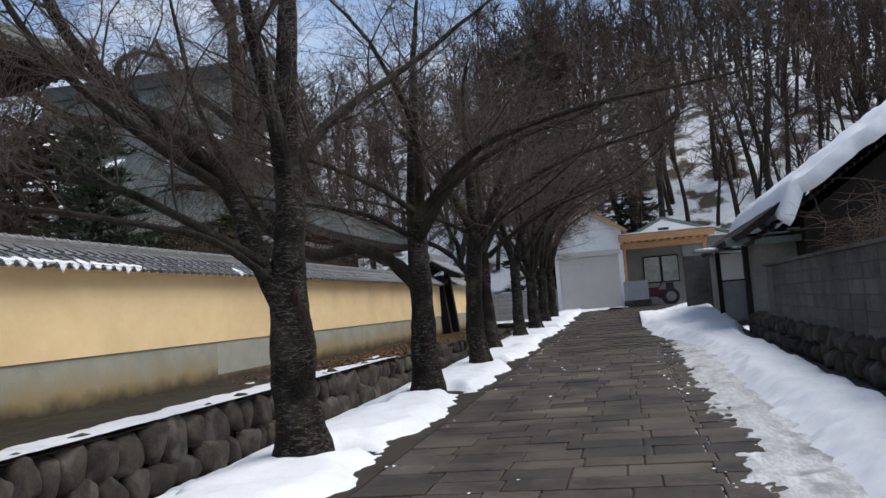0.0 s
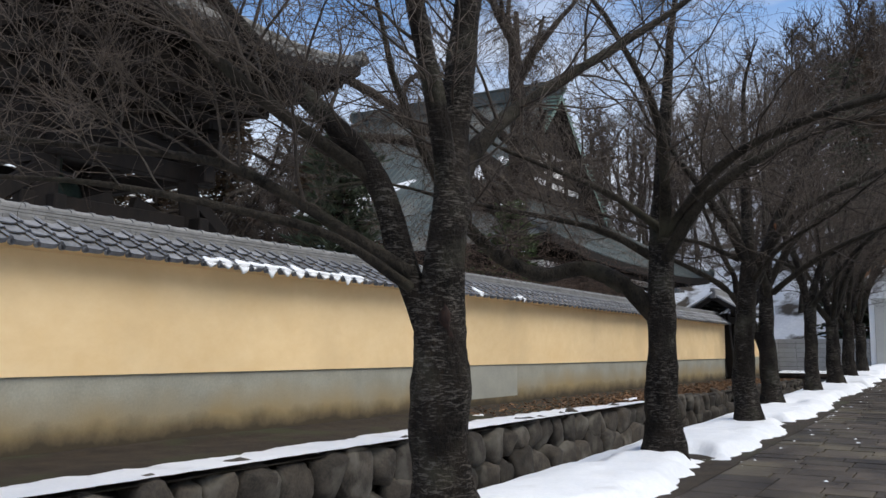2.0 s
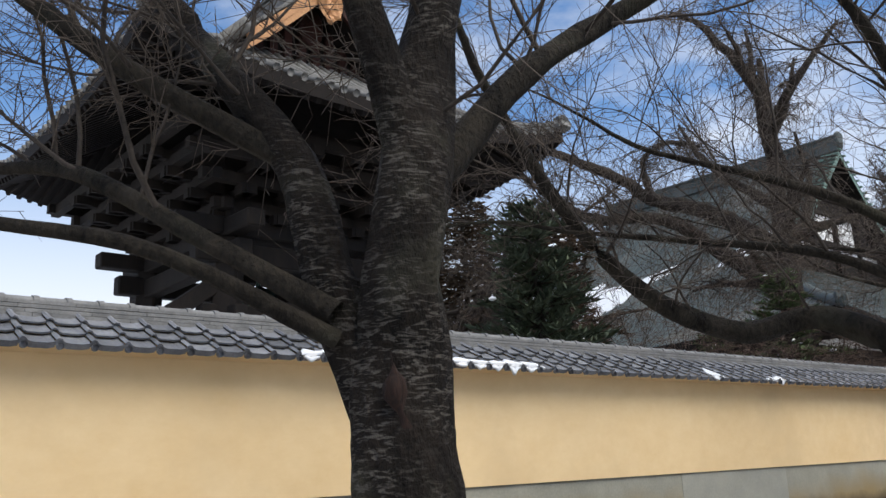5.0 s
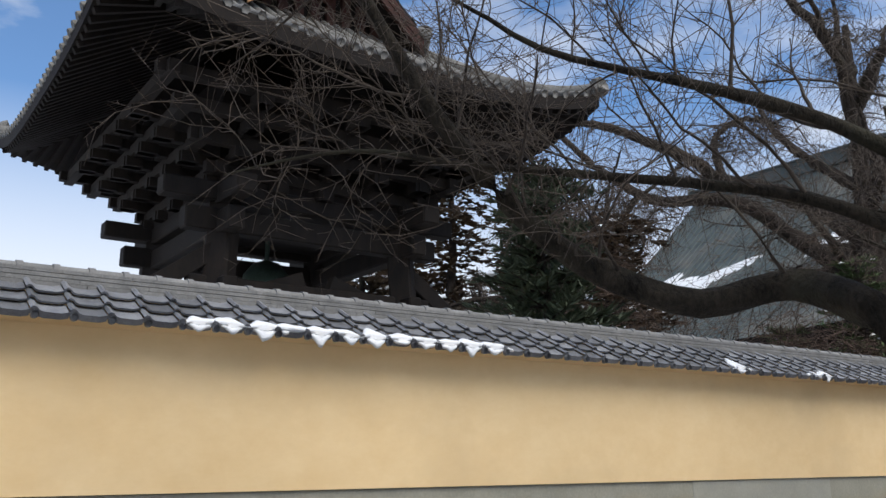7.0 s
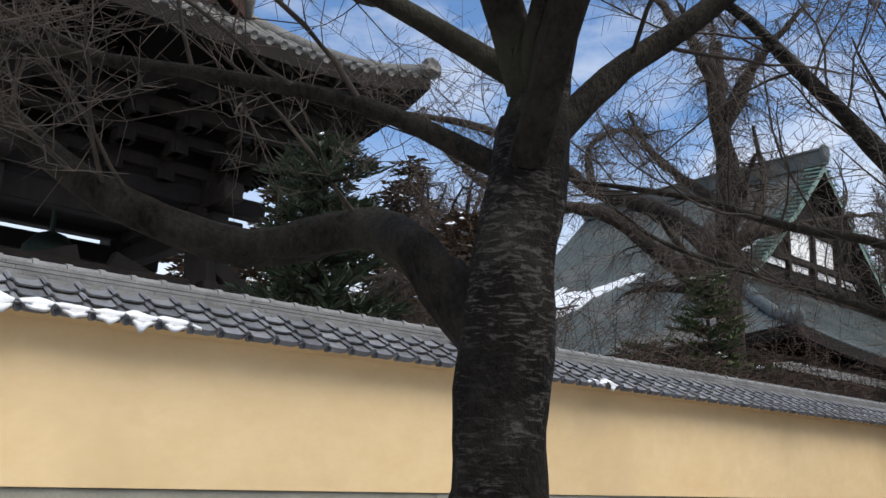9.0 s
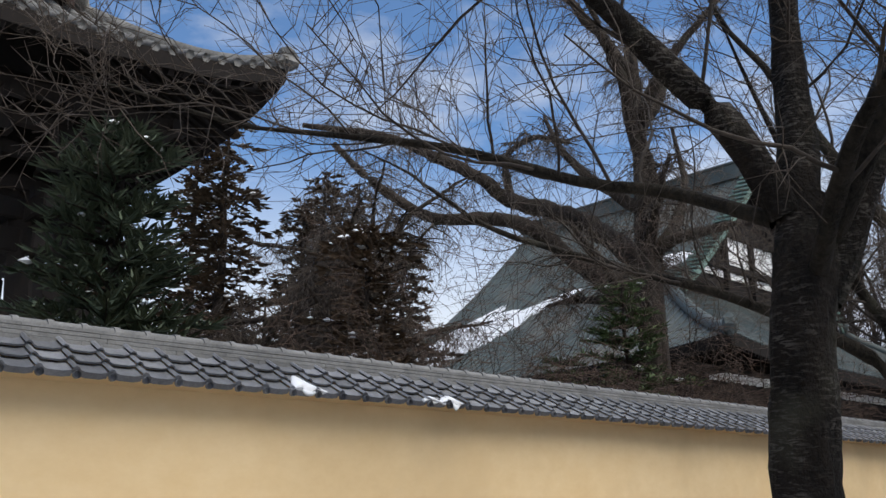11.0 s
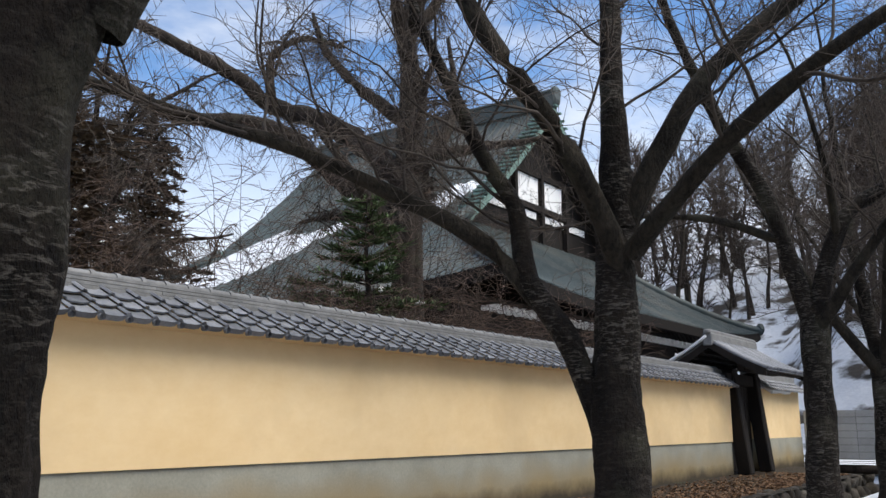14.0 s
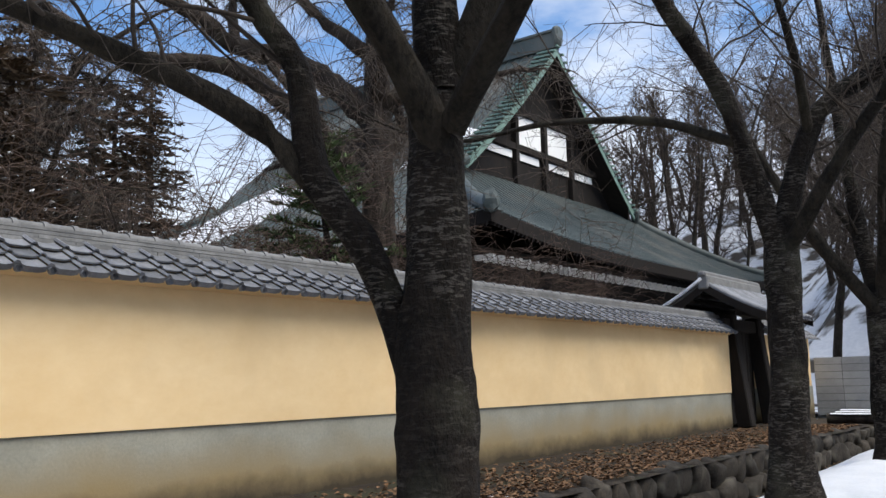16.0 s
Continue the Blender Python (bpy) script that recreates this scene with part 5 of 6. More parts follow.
# ---- cherry trees along the lane ----
CH = "old bare cherry tree with rough banded bark"
cherry(TREES[0], [(0, 0, 0, 0.24), (0.03, -0.08, 0.7, 0.2), (0.03, -0.1, 1.3, 0.205), (0.0, -0.05, 1.95, 0.17)], [
    (0.105, 0.045, (-0.03, -0.1, 1.5), (-0.2, -0.25, 2.1), (-0.4, -0.3, 2.7), (-0.68, -0.45, 3.12), (-1.4, -0.35, 3.75), (-1.9, -0.5, 4.4), (-2.3, -0.5, 5.3)),
    (0.17, 0.07, (0, -0.05, 1.7), (0.08, -0.08, 2.3), (0.02, 0.1, 3.1), (0.02, 0.3, 4.1), (0.1, 0.4, 5.6)),
    (0.09, 0.04, (0.05, -0.05, 2.6), (0.1, -0.28, 3.2), (0.05, -0.45, 3.8), (0, -0.9, 5.0)),
    (0.085, 0.03, (0.0, 0.02, 2.5), (-0.05, 0.42, 2.88), (0, 0.75, 3.25), (0.15, 1.35, 3.7), (0.55, 1.8, 4.1), (1.1, 2.3, 4.6)),
    (0.05, 0.018, (-0.1, -0.3, 2.0), (-0.6, -0.7, 2.4), (-1.3, -1.0, 2.8), (-2.2, -1.35, 2.95), (-3.0, -1.8, 3.05)),
    (0.038, 0.014, (-0.1, -0.3, 1.9), (-0.3, -0.9, 2.2), (-0.7, -1.3, 2.35), (-1.6, -1.8, 2.55), (-2.4, -2.3, 2.6)),
    (0.06, 0.02, (-0.4, -0.3, 2.7), (-1.0, -1.0, 3.3), (-1.6, -1.4, 4.0), (-2.0, -1.7, 5.0))],
    1, "old bare cherry tree with a low forked trunk", 1.9, wound=(0.14, -0.185, 1.62, 0.032, 0.22), stems=(0, 1, 2))
cherry(TREES[1], [(0, 0, 0, 0.23), (0.05, -0.06, 1.4, 0.17), (0.03, 0.05, 2.3, 0.165), (0, 0.15, 2.8, 0.15)], [
    (0.12, 0.04, (-0.05, 0.0, 1.9), (-0.4, -0.1, 2.28), (-0.95, 0.0, 2.52), (-1.35, -0.4, 2.42), (-1.68, -0.97, 2.6), (-1.9, -1.4, 2.95), (-2.0, -1.75, 3.3), (-2.1, -2.05, 3.7), (-2.2, -2.5, 4.4)),
    (0.14, 0.055, (0, 0.12, 2.7), (-0.02, 0.25, 3.1), (0, 0.3, 3.7), (0.1, 0.4, 5.3)),
    (0.07, 0.03, (0.0, 0.2, 2.75), (0.15, 0.6, 3.2), (0.35, 0.85, 3.45), (0.9, 1.4, 4.1)),
    (0.055, 0.02, (0, 0.1, 3.0), (-0.2, -0.3, 3.2), (-0.5, -0.7, 3.42), (-1.3, -1.5, 3.8)),
    (0.05, 0.018, (-0.05, 0.1, 2.6), (-0.6, -0.3, 2.95), (-1.2, -1.0, 3.1), (-2.0, -1.9, 3.25)),
    (0.08, 0.03, (0.1, -0.0, 2.9), (0.3, -0.6, 3.6), (0.28, -0.95, 4.3), (0.05, -1.5, 5.0)),
    (0.075, 0.03, (0.1, 0.0, 2.6), (0.7, -0.2, 3.3), (1.6, 0.1, 3.9), (2.8, 0.5, 4.3)),
    (0.07, 0.02, (0.1, 0, 2.9), (1.1, -0.5, 3.7), (2.6, -0.7, 4.1), (4.6, -0.3, 4.4))],
    2, "bare cherry tree with one long low limb over the wall", 1.85, stems=(1,))
cherry(TREES[2], [(0, 0, 0, 0.21), (-0.08, 0.08, 1.2, 0.168), (0, 0.08, 2.2, 0.162), (0.04, 0.13, 2.7, 0.16), (0.05, 0.2, 3.1, 0.125)], [
    (0.12, 0.05, (0.05, 0.15, 2.9), (0.02, 0.28, 3.7), (0, 0.4, 5.5)),
    (0.12, 0.05, (0.06, 0.2, 2.55), (0.27, 0.32, 3.05), (0.42, 0.36, 3.45), (0.75, 0.5, 4.2), (1.3, 0.8, 5.3)),
    (0.1, 0.04, (0, 0.1, 3.0), (-0.15, -0.12, 3.45), (-0.35, -0.5, 3.85), (-0.8, -1.3, 4.7)),
    (0.045, 0.015, (-0.1, 0.15, 3.0), (-0.7, 0.1, 3.3), (-1.1, -0.25, 3.4), (-1.7, -0.8, 3.65), (-2.7, -1.5, 3.9)),
    (0.08, 0.025, (0.1, 0.2, 2.8), (0.9, 0.0, 3.7), (2.2, 0.1, 4.3), (3.8, 0.4, 4.7)),
    (0.05, 0.02, (0.1, 0.1, 2.6), (0.7, -0.6, 3.1), (1.6, -1.2, 3.5))],
    3, "dark bare cherry tree forking into three stout limbs", 1.75, wound=(0.475, 0.28, 3.44, 0.028, 0.15), stems=(0, 1, 2))
cherry(TREES[3], [(-0.06, 0.08, 0, 0.21), (-0.12, 0.18, 0.8, 0.18), (-0.17, 0.24, 1.6, 0.178), (-0.16, 0.28, 2.2, 0.15), (-0.15, 0.25, 3.0, 0.125)], [
    (0.12, 0.05, (-0.12, 0.25, 2.9), (-0.1, 0.2, 3.7), (-0.1, 0.25, 5.4)),
    (0.1, 0.035, (-0.14, 0.2, 1.05), (-0.22, 0.22, 1.4), (-0.33, 0.18, 1.8), (-0.48, 0.08, 2.2), (-0.66, -0.05, 2.55), (-0.72, -0.1, 3.05), (-0.88, -0.3, 3.45), (-1.15, -0.7, 4.4)),
    (0.07, 0.028, (-0.62, 0.02, 2.4), (-0.88, -0.2, 2.78), (-1.3, -0.6, 3.1), (-1.9, -1.15, 3.45), (-2.4, -1.6, 3.65), (-3.3, -2.3, 4.05)),
    (0.095, 0.04, (-0.1, 0.28, 2.55), (-0.13, -0.02, 2.98), (-0.22, -0.48, 3.46), (-0.4, -0.95, 3.95), (-0.85, -1.3, 5.0)),
    (0.09, 0.03, (-0.1, 0.3, 2.9), (0.45, 0.35, 3.8), (1.1, 0.6, 4.4), (2.2, 1.0, 5.0)),
    (0.07, 0.02, (0.0, 0.2, 2.7), (0.9, -0.2, 3.3), (2.0, -0.4, 3.8), (3.6, -0.2, 4.3))],
    4, "bare cherry tree with two stems from one root", 1.75, stems=(0, 1))
cherry(TREES[4], [(0, 0, 0, 0.2), (-0.04, 0.2, 1.0, 0.165), (-0.05, 0.35, 1.9, 0.15), (-0.05, 0.4, 2.7, 0.15)], [
    (0.11, 0.05, (-0.05, 0.4, 2.55), (-0.2, 0.3, 3.2), (-0.4, 0.05, 4.15), (-0.7, -0.4, 4.9), (-1.0, -1.0, 6.0)),
    (0.11, 0.04, (-0.05, 0.4, 2.6), (0.1, 0.4, 3.2), (0.35, 0.5, 3.85), (0.75, 0.7, 4.15), (1.3, 0.5, 4.4), (2.6, 0.6, 4.9)),
    (0.05, 0.02, (0.25, 0.45, 3.6), (0.3, 0.0, 4.2), (0.2, -0.3, 5.0)),
    (0.07, 0.02, (0, 0.35, 2.6), (1.0, 0.0, 3.8), (2.3, -0.3, 4.9), (3.9, 0.0, 5.7)),
    (0.05, 0.02, (-0.3, 0.2, 3.6), (-1.0, 0.0, 3.9), (-1.9, -0.3, 4.0), (-2.6, -0.6, 3.9))],
    5, "bare cherry tree with a low forked crown", 1.9)
for k, (tx, ty) in enumerate(TREES[5:]):
    r_ = random.Random(60 + k)
    j = lambda a: r_.uniform(-a, a)
    cherry((tx, ty), [(0, 0, 0, 0.24), (j(0.1), j(0.1), 1.2, 0.19), (j(0.1), j(0.1), 2.5, 0.165)], [
        (0.12, 0.04, (0, 0, 2.2), (-0.25 + j(0.1), 0.2, 3.4), (-0.5, 0.4 + j(0.3), 6.4)),
        (0.11, 0.035, (0, 0, 2.3), (0.4, -0.1 + j(0.3), 3.6), (1.1, 0.2, 5.2), (2.0, 0.2 + j(0.5), 6.6), (3.4, 0.1, 7.6)),
        (0.09, 0.03, (0, 0, 2.2), (-0.7, -0.4, 3.3), (-1.6, -0.9 + j(0.4), 5.2)),
        (0.09, 0.03, (0, 0, 2.4), (0.25, -0.6, 3.8), (0.7, -1.3 + j(0.4), 6.0)),
        (0.07, 0.025, (0, 0, 2.6), (0.9, -0.5, 4.4), (2.4, -0.9 + j(0.4), 5.3), (3.8, -1.0, 5.9)),
        (0.08, 0.03, (0, 0, 2.3), (0.3, 0.9, 3.9), (1.0, 1.7, 6.0))], 70 + k, CH, 2.0)


# ---- conifers and yard trees ----
def conifer(name, x, y, z, height, radius, seed, needle, label, snow=0.0, bare=0.12, droop=0.25, density=1.0, fine=False):
    """A conifer: straight tapered stem, whorled boughs and many small needle sprays, some holding snow."""
    rng = random.Random(seed)
    root = thing(name, label, "tree", (x, y, z))
    st = Tubes()
    st.add([Vector((0.05 * math.sin(i), 0.05 * math.cos(i * 1.7), height * i / 12 - 0.2)) for i in range(13)], [height * 0.022 * (1 - i / 12.5) + 0.02 for i in range(13)], 9)
    st.put("trunk", M_BARK2, root)
    bo = Tubes()
    nv, nf, sv, sf = [], [], [], []
    levels = int(height * 3.4 * density)
    for i in range(levels):
        h = height * (bare + (0.99 - bare) * (i / levels)) + rng.uniform(-0.1, 0.1)
        reach = radius * (1 - (h / height)) ** 0.42 * rng.uniform(0.3, 1.15) * (0.75 + 0.5 * noise.noise(Vector((h * 0.7, seed * 3.1, 0)))) + 0.2
        for b in range(rng.randint(4, 6)):
            a = rng.uniform(0, 6.283)
            way = Vector((math.cos(a), math.sin(a), rng.uniform(0.0, 0.25)))
            pts = wander(rng, Vector((0, 0, h)), way, reach, 4, 0.12, -droop * 0.25)
            bo.add(pts, [0.03, 0.024, 0.018, 0.012, 0.006], 3)
            for s in range(int((9 + reach * 13) * (2.4 if fine else 1))):
                f = rng.uniform(0.18, 1.0) * 3.99
                k = int(f)
                c = pts[k].lerp(pts[k + 1], f - k)
                sz = rng.uniform(0.13, 0.32) * (0.8 + 0.2 * reach) * (0.8 if fine else 1)
                ph = rng.uniform(0, 6.283)
                u = Vector((math.cos(ph), math.sin(ph), rng.uniform(-0.1, 0.9) if fine else rng.uniform(-0.5, 0.35))) * sz + way * sz * 0.6
                w = Vector((-u.y, u.x, rng.uniform(-0.1, 0.1))).normalized() * sz * (0.13 if fine else 0.3)
                q = len(nv)
                nv += [tuple(c), tuple(c + u * 0.5 + w), tuple(c + u), tuple(c + u * 0.5 - w), tuple(c + u * 0.45 + Vector((0, 0, -sz * (0.14 if fine else 0.3))))]
                nf += [(q, q + 1, q + 2, q + 3), (q, q + 4, q + 2)]
                if rng.random() < snow * 0.07:
                    q = len(sv)
                    c2 = c + Vector((0, 0, 0.05))
                    r_ = sz * 0.55
                    for d_ in ((1, 0, 0), (0, 1, 0), (-1, 0, 0), (0, -1, 0), (0, 0, 0.5), (0, 0, -0.25)):
                        sv.append(tuple(c2 + Vector(d_) * r_ * rng.uniform(0.6, 1.2)))
                    for e in range(4):
                        sf += [(q + e, q + (e + 1) % 4, q + 4), (q + (e + 1) % 4, q + e, q + 5)]
    bo.put("bough_mass", M_BARK2, root)
    tagged(raw("needles", nv, nf, needle, root), kind="stuff")
    if sv:
        tagged(raw("snow_clumps", sv, sf, M_SNOW, root, "clumps of snow on the boughs"), kind="stuff")
    return root


M_FIR = material("grey-green fir needles", (0.035, 0.05, 0.03), (0.1, 0.12, 0.075), scale=1.5, fine=20, rough=0.85, bump=0.2, vary=0.3)
M_PINE = material("green pine needles", (0.045, 0.075, 0.028), (0.11, 0.15, 0.06), scale=1.5, fine=20, rough=0.85, bump=0.2, vary=0.3)
conifer("fir", -11.5, 17.9, 0.3, 5.9, 1.95, 1, M_FIR, "grey-green fir beside the bell tower, dusted with snow", 0.1, 0.08, 0.1, 2.4, True)
conifer("cedar", -19.5, 28.0, 0.3, 8.6, 2.6, 2, M_CEDAR, "brown winter cedar dusted with snow behind the wall", 0.6, 0.06, 0.3, 1.6)
conifer("pine", -15.0, 33.2, 0.3, 7.0, 2.6, 3, M_PINE, "green pine beneath the great tree", 0.1, 0.2, 0.0, 1.5, True)
conifer("pine", -19.0, 35.5, 0.3, 5.5, 2.4, 4, M_PINE, "small green pine in the temple yard", 0.3, 0.1, 0.0, 1.5, True)
CED = [(-33, 25.5, 15.5, 3.0), (-30.5, 29.5, 16.5, 3.4), (-31, 34.5, 15.0, 3.0), (-36, 40, 15.5, 2.6), (-27.5, 23.5, 11.0, 2.6), (-40, 33, 20, 3.6), (-70.2, 66, 33.0, 5.6), (-29.5, 32.5, 13.0, 3.2), (-27.0, 35.5, 11.5, 2.8)]
for k, (x, y, h, r) in enumerate(CED):
    conifer("cedar", x, y, 0.3, h, r, 20 + k, M_CEDAR if k != 3 else M_NEEDLE, "tall cedar in winter brown with snow on its boughs" if k != 3 else "tall dark cedar with snow on its boughs", 1.1, 0.06, 0.45, 1.15)
for k, (x, y, h, r) in enumerate(((-5.2, 54.5, 17, 3.0), (-3.4, 60, 18, 3.4), (0.5, 63, 16, 3.0), (-5.0, 62, 20, 3.4))):
    conifer("cedar", x, y, 0.6, h, r, 40 + k, M_CEDAR if k % 2 else M_NEEDLE, "tall shadowy cedar behind the lane's end", 0.1, 0.05, 0.35, 1.3)


def weeping(x, y, z, seed, trunk_r, height, label, droop=1.0, great=(), count=15):
    """A great old tree with a ribbed trunk, knotted limbs and hanging twigs."""
    rng = random.Random(seed)
    root = thing("weeping_tree", label, "tree", (x, y, z))
    tk = Tubes()
    for k in range(7):
        a = k * 0.9
        pts = [Vector((math.cos(a) * trunk_r * 0.45 * (1 + 0.4 * math.exp(-i)) * (1 - 0.1 * i), math.sin(a) * trunk_r * 0.45 * (1 + 0.4 * math.exp(-i)) * (1 - 0.1 * i), -0.2 + height * (0.95 if great else 0.62) * i / 9)) for i in range(10)]
        tk.add(pts, [trunk_r * 0.55 * (1 - (0.085 if great else 0.1) * i) for i in range(10)], 9, wobble=0.35)
    tk.put("trunk", M_BARK2, root)
    br, tw = Tubes(), Tubes()
    for k in range(count + len(great)):
        h = height * rng.uniform(0.34, 0.92 if great else 0.64)
        a = rng.uniform(0, 6.283)
        lp = wander(rng, Vector((0, 0, h)), Vector((math.cos(a), math.sin(a), rng.uniform(0.1, 1.3))), rng.uniform(3.0, 6.0), 9, 0.28, 0.02)
        if k >= count:
            r0, r1, *cp = great[k - count]
            fine = spline([Vector(q) for q in cp], 0.3)
            br.add(fine, [r0 + (r1 - r0) * i / (len(fine) - 1) for i in range(len(fine))], 9, wobble=0.35)
            lp = [fine[min(len(fine) - 1, round(i * (len(fine) - 1) / 9))] for i in range(10)]
        else:
            br.add(lp, [0.23 * trunk_r / 0.62 * (1 - 0.085 * i) for i in range(10)], 7, wobble=0.3)
        for j in range(22 if k < count else 40):
            f = rng.uniform(0.2, 1.0) * 8.99
            i = int(f)
            s = lp[i].lerp(lp[i + 1], f - i)
            q = wander(rng, s, Vector((rng.gauss(0, 1), rng.gauss(0, 1), rng.uniform(0.0, 0.8))), rng.uniform(0.7, 1.6), 4, 0.2, -0.2 * droop)
            br.add(q, [0.03, 0.022, 0.016, 0.011, 0.007], 4)
            for m in range(9):
                f2 = rng.uniform(0.2, 1.0) * 3.99
                i2 = int(f2)
                s2 = q[i2].lerp(q[i2 + 1], f2 - i2)
                q3 = wander(rng, s2, Vector((rng.gauss(0, 1), rng.gauss(0, 1), -0.2 * droop)), rng.uniform(0.5, 1.5), 4, 0.18, -0.32 * droop)
                tw.add(q3, [0.011, 0.009, 0.007, 0.005, 0.003], 3)
    br.put("limb_mass", M_BARK2, root)
    tagged(tw.put("twig_mass", M_TWIG, root, "hanging bare twigs"), kind="stuff")


GREAT = [
    (0.36, 0.1, (0, 0, 6.6), (-2.3, -0.6, 8.6), (-3.3, -1.6, 9.8), (-4.4, -2.6, 10.2), (-5.5, -4.1, 10.2), (-6.5, -5.6, 11.2), (-7.7, -6.6, 12.8)),
    (0.4, 0.09, (0, 0, 8.2), (-2.8, 0.0, 10.4), (-5.2, -0.6, 11.5), (-5.7, -1.4, 12.2), (-6.7, -2.6, 13.0), (-8.1, -4.1, 13.9), (-11.1, -5.6, 14.9)),
    (0.16, 0.07, (-5.2, -0.6, 11.7), (-5.7, -0.2, 13.4), (-4.9, 0.4, 14.1), (-3.5, 0.8, 13.6)),
]
weeping(-16.4, 36.6, 0.3, 5, 0.66, 17, "great old tree with a ribbed trunk and hanging bare twigs", great=GREAT, count=16)
weeping(-23.5, 31.0, 0.3, 6, 0.35, 13.0, "grey weeping tree with fine hanging twigs", 1.3, count=20)
weeping(-25.5, 28.5, 0.3, 7, 0.3, 12.0, "grey weeping tree with fine hanging twigs", 1.3, count=16)


def shrub(x, y, z, h, r, seed, label):
    rng = random.Random(seed)
    root = thing("shrub", label, "shrub", (x, y, z), group="bare shrubs behind the wall")
    st, tw = Tubes(), Tubes()
    for k in range(26):
        a = rng.uniform(0, 6.283)
        q = wander(rng, Vector((rng.gauss(0, r * 0.2), rng.gauss(0, r * 0.2), -0.1)), Vector((math.cos(a) * 0.6, math.sin(a) * 0.6, 1.45)), h * rng.uniform(0.7, 1.45), 6, 0.2, -0.05)
        if x < -8 and max(p.x for p in q) + x > -10.0:
            continue
        st.add(q, [0.02, 0.017, 0.014, 0.011, 0.008, 0.006, 0.004], 4)
        for j in range(38):
            f = rng.uniform(0.25, 1) * 5.99
            i = int(f)
            tw.add(wander(rng, q[i].lerp(q[i + 1], f - i), Vector((rng.gauss(0, 1), rng.gauss(0, 1), rng.uniform(-0.4, 0.8))), rng.uniform(0.3, 0.9), 3, 0.25, -0.12), [0.007, 0.006, 0.004, 0.002], 3)
    st.put("stem_mass", M_BARK2, root)
    tagged(tw.put("twig_mass", M_BRUSH, root), kind="stuff")


rng = random.Random(77)
for k in range(22):
    shrub(-10.8 - rng.uniform(0, 6), 24 + k * 0.95 + rng.uniform(-0.5, 0.5), 0.3, rng.uniform(3.2, 4.8) + (2.0 if k < 17 and k % 2 else 0), 1.2, 300 + k, "bare brown shrub behind the temple wall")
shrub(4.6, 19.2, 0.9, 2.0, 0.6, 350, "bare brown shrub by the farmhouse")


# ---- wooded hillside ----
def forest_tree_meshes(seed):
    rng = random.Random(seed)
    h = 9.0
    tk, tw = Tubes(), Tubes()
    main = wander(rng, Vector((0, 0, -0.3)), Vector((rng.uniform(-0.1, 0.1), rng.uniform(-0.1, 0.1), 1)), h, 10, 0.09, 0.05)
    tk.add(main, [0.17 * (1 - 0.088 * i) for i in range(11)], 6)
    for k in range(17):
        f = rng.uniform(0.28, 0.98) * 9.99
        i = int(f)
        s = main[i].lerp(main[i + 1], f - i)
        a = rng.uniform(0, 6.283)
        q = wander(rng, s, Vector((math.cos(a), math.sin(a), rng.uniform(0.5, 1.4))), rng.uniform(1.4, 3.4) * (1.15 - f / 14), 5, 0.2, 0.03)
        tk.add(q, [0.05, 0.04, 0.032, 0.024, 0.016, 0.008], 4)
        for j in range(8):
            g = rng.uniform(0.2, 1) * 4.99
            m = int(g)
            q2 = wander(rng, q[m].lerp(q[m + 1], g - m), side_way(rng, (q[m + 1] - q[m]).normalized(), 0.55) + Vector((0, 0, 0.25)), rng.uniform(0.5, 1.3), 2, 0.2, 0.03)
            tw.add(q2, [0.022, 0.017, 0.01], 3)
            for e in range(1):
                w = rng.randint(0, 1)
                tw.add(wander(rng, q2[w].lerp(q2[w + 1], rng.random()), side_way(rng, (q2[w + 1] - q2[w]).normalized(), 0.6), rng.uniform(0.25, 0.7), 1, 0.2, 0.05), [0.016, 0.008], 3)
    out_ = []
    for nm, t, mt in (("trunk", tk, M_BARK2), ("crown", tw, M_TWIG_DARK)):
        me = bpy.data.meshes.new(nm)
        me.from_pydata([tuple(p) for p in t.v], [], t.f)
        me.materials.append(mt)
        me.shade_smooth()
        out_.append(me)
    return out_


FOREST = [forest_tree_meshes(500 + k) for k in range(6)]
rng = random.Random(9)
count, GROVE = 0, []
for tries in range(2400):
    if count >= 460:
        break
    x, y = rng.uniform(-50, 60), rng.uniform(61, 140)
    hz = hill(x, y)
    if hz < 0.8 or (x < -12 and rng.random() < 0.15) or (x < -14 and y < 82) or (x < -35 and rng.random() < 0.5):
        continue
    if rng.random() < (y - 62) / 120:
        continue
    count += 1
    s = rng.uniform(0.9, 1.7)
    m = Matrix.LocRotScale(Vector((x, y, terrain(x, y) - 0.1)), Euler((rng.uniform(-0.06, 0.06), rng.uniform(-0.06, 0.06), rng.uniform(0, 6.283))), Vector((s, s, s * rng.uniform(0.9, 1.2))))
    GROVE.append((y, m, rng.randrange(6)))
GROVE.sort(key=lambda g: g[0])
for y, m, kind_ in GROVE[:290]:
    t = thing("forest_tree", "slender bare tree on the snowy hillside", "tree", group="trees on the hillside")
    t.matrix_world = m
    for nm, me in zip(("trunk", "crown"), FOREST[kind_]):
        o = new(nm, me)
        o.parent = t
far = thing("far_woods", "bare woods higher up the snowy hillside", "woods", kind="stuff")
for nm, i, mt in (("trunk_mass", 0, M_BARK2), ("crown_mass", 1, M_TWIG_DARK)):
    fv, ff = [], []
    for y, m, kind_ in GROVE[290:]:
        me = FOREST[kind_][i]
        k = len(fv)
        fv += [tuple(m @ v.co) for v in me.vertices]
        ff += [tuple(q + k for q in p.vertices) for p in me.polygons]
    tagged(raw(nm, fv, ff, mt, far, smooth=True), kind="stuff")

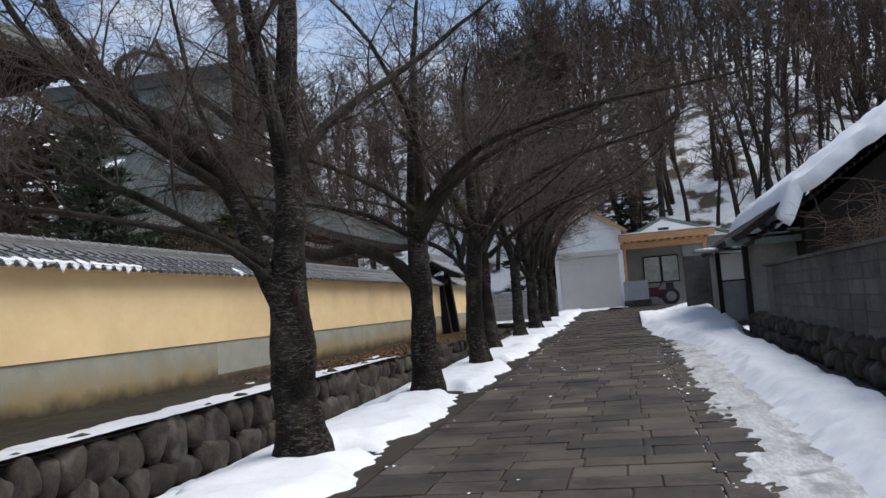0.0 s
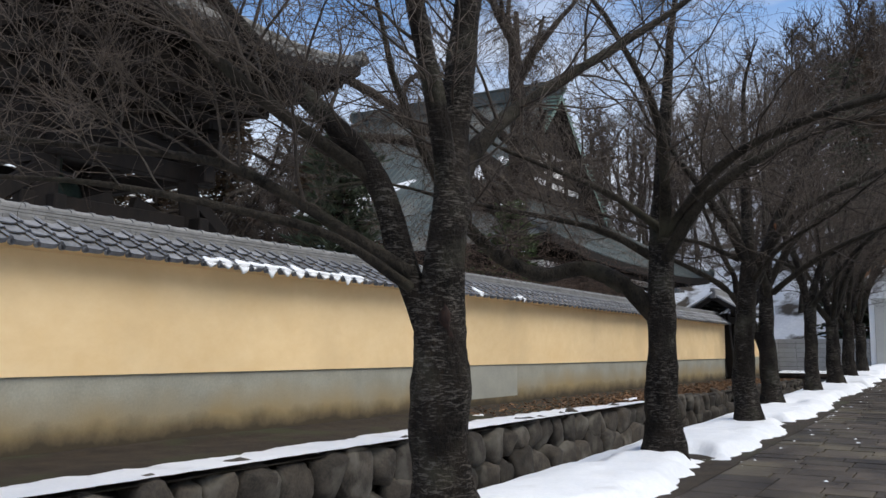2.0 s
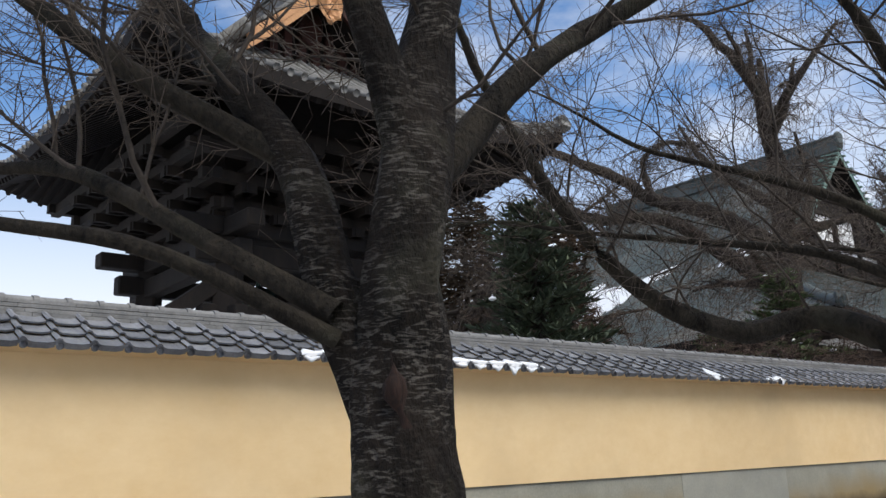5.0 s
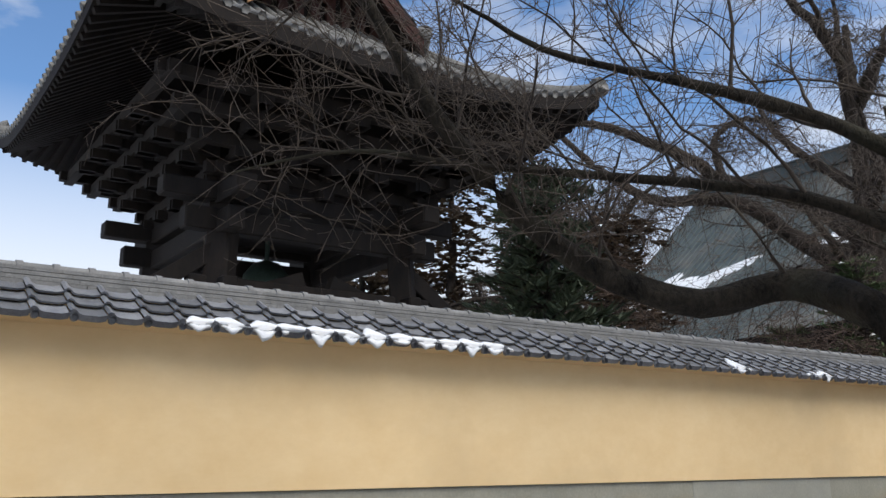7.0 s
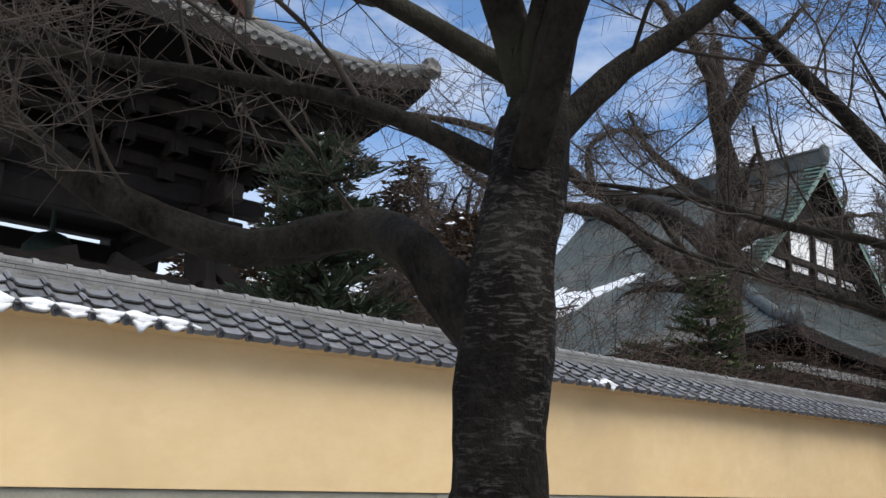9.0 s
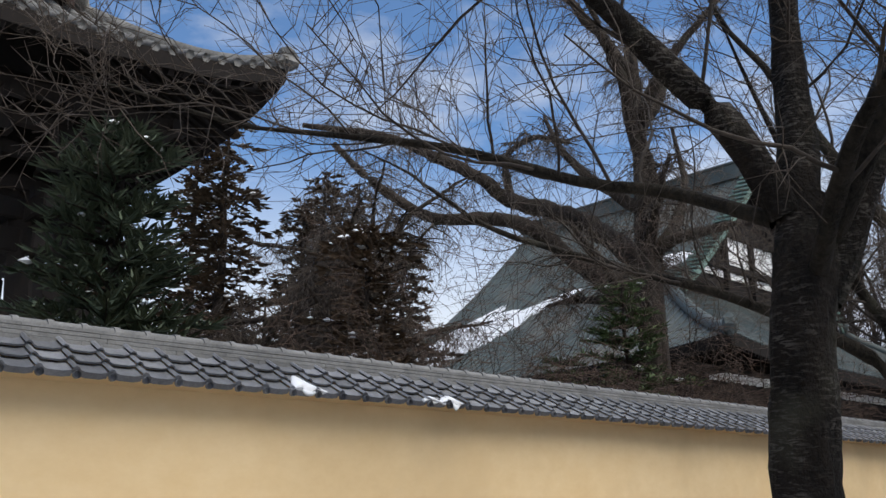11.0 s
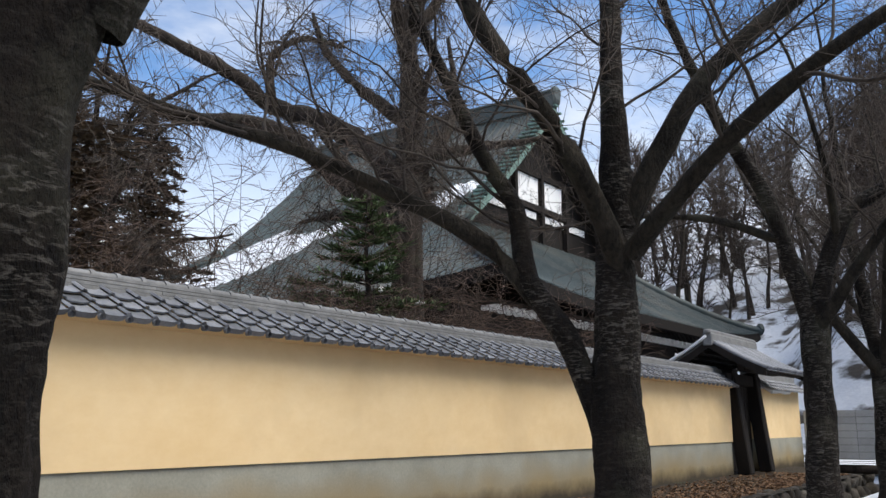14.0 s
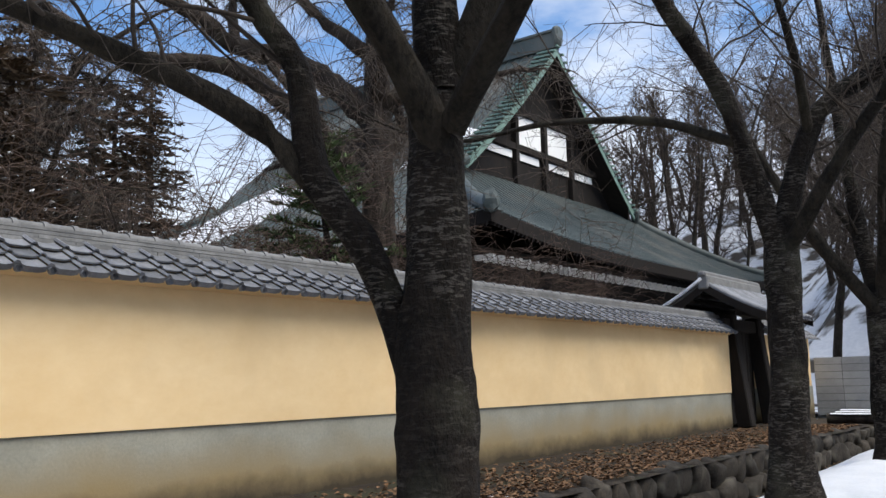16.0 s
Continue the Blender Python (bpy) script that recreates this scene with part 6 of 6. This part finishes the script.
# ---- pieces of walls and pavement ----
for nm, me, p in TILE_LATER:
    o = new(nm, me)
    o.parent = wall
    o.location = p - wall.location
rng = random.Random(21)
for y, z, w, h, kind_ in STONE_LATER:
    o = new("stone", rng.choice(STONE_MESH))
    if kind_ == "east":
        o.parent = east_foot
        o.location = (0.02, y - 10, z)
        o.scale = (0.5, w, h)
    else:
        o.parent = retaining
        o.location = Vector((XE - 0.06 + kind_ + rng.uniform(-0.03, 0.05), y, z)) - retaining.location
        o.scale = (rng.uniform(0.42, 0.55), w, h)
    o.rotation_euler = (rng.uniform(-0.3, 0.3), rng.uniform(-0.15, 0.15), rng.choice((0, math.pi)) + rng.uniform(-0.12, 0.12))
for nm, me, root, p in BLOCKS:
    o = new(nm, me)
    o.parent, o.location = root, p

rng = random.Random(31)
SLABS = {}


def slab_mesh(w, d):
    key = (round(w, 2), round(d, 2))
    if key not in SLABS:
        SLABS[key] = finish("paving_stone", boxed(-w / 2, w / 2, -d / 2, d / 2, -0.06, 0.0, bevel=0.012), M_PAVE, False)
    return SLABS[key]


far_slabs = []
n_near = 0
y = 2.6
row = 0
while y < 46.5:
    d = (0.42, 0.36, 0.46, 0.4)[row % 4]
    x = XL + 0.01
    cutx = [0.62, 0.5, 0.7, 0.46, 0.58] if row % 2 else [0.44, 0.66, 0.52, 0.62, 0.56]
    rng.shuffle(cutx)
    widths = cutx[:]
    x_end = 1.5 if y < 32 else 2.4
    i = 0
    while x < x_end - 0.2:
        w = widths[i % 5]
        i += 1
        p = Vector((x + w / 2, y + d / 2, GROUND(y + d / 2) + rng.uniform(-0.007, 0.006)))
        me = slab_mesh(w - 0.014, d - 0.014)
        if n_near < 300:
            n_near += 1
            o = new("paving_stone", me)
            o.parent, o.location = road_bed, p
            o.rotation_euler = (rng.uniform(-0.008, 0.008) + 0.013, rng.uniform(-0.01, 0.01), 0)
        else:
            far_slabs.append((me, p))
        x += w
    y += d
    row += 1
vs_, fs_ = [], []
for me, p in far_slabs:
    a, b = join_copies(me, [tuple(p)])
    k = len(vs_)
    vs_ += a
    fs_ += [tuple(q + k for q in f) for f in b]
tagged(raw("further_paving_stones", vs_, fs_, M_PAVE, road_bed), kind="stuff")
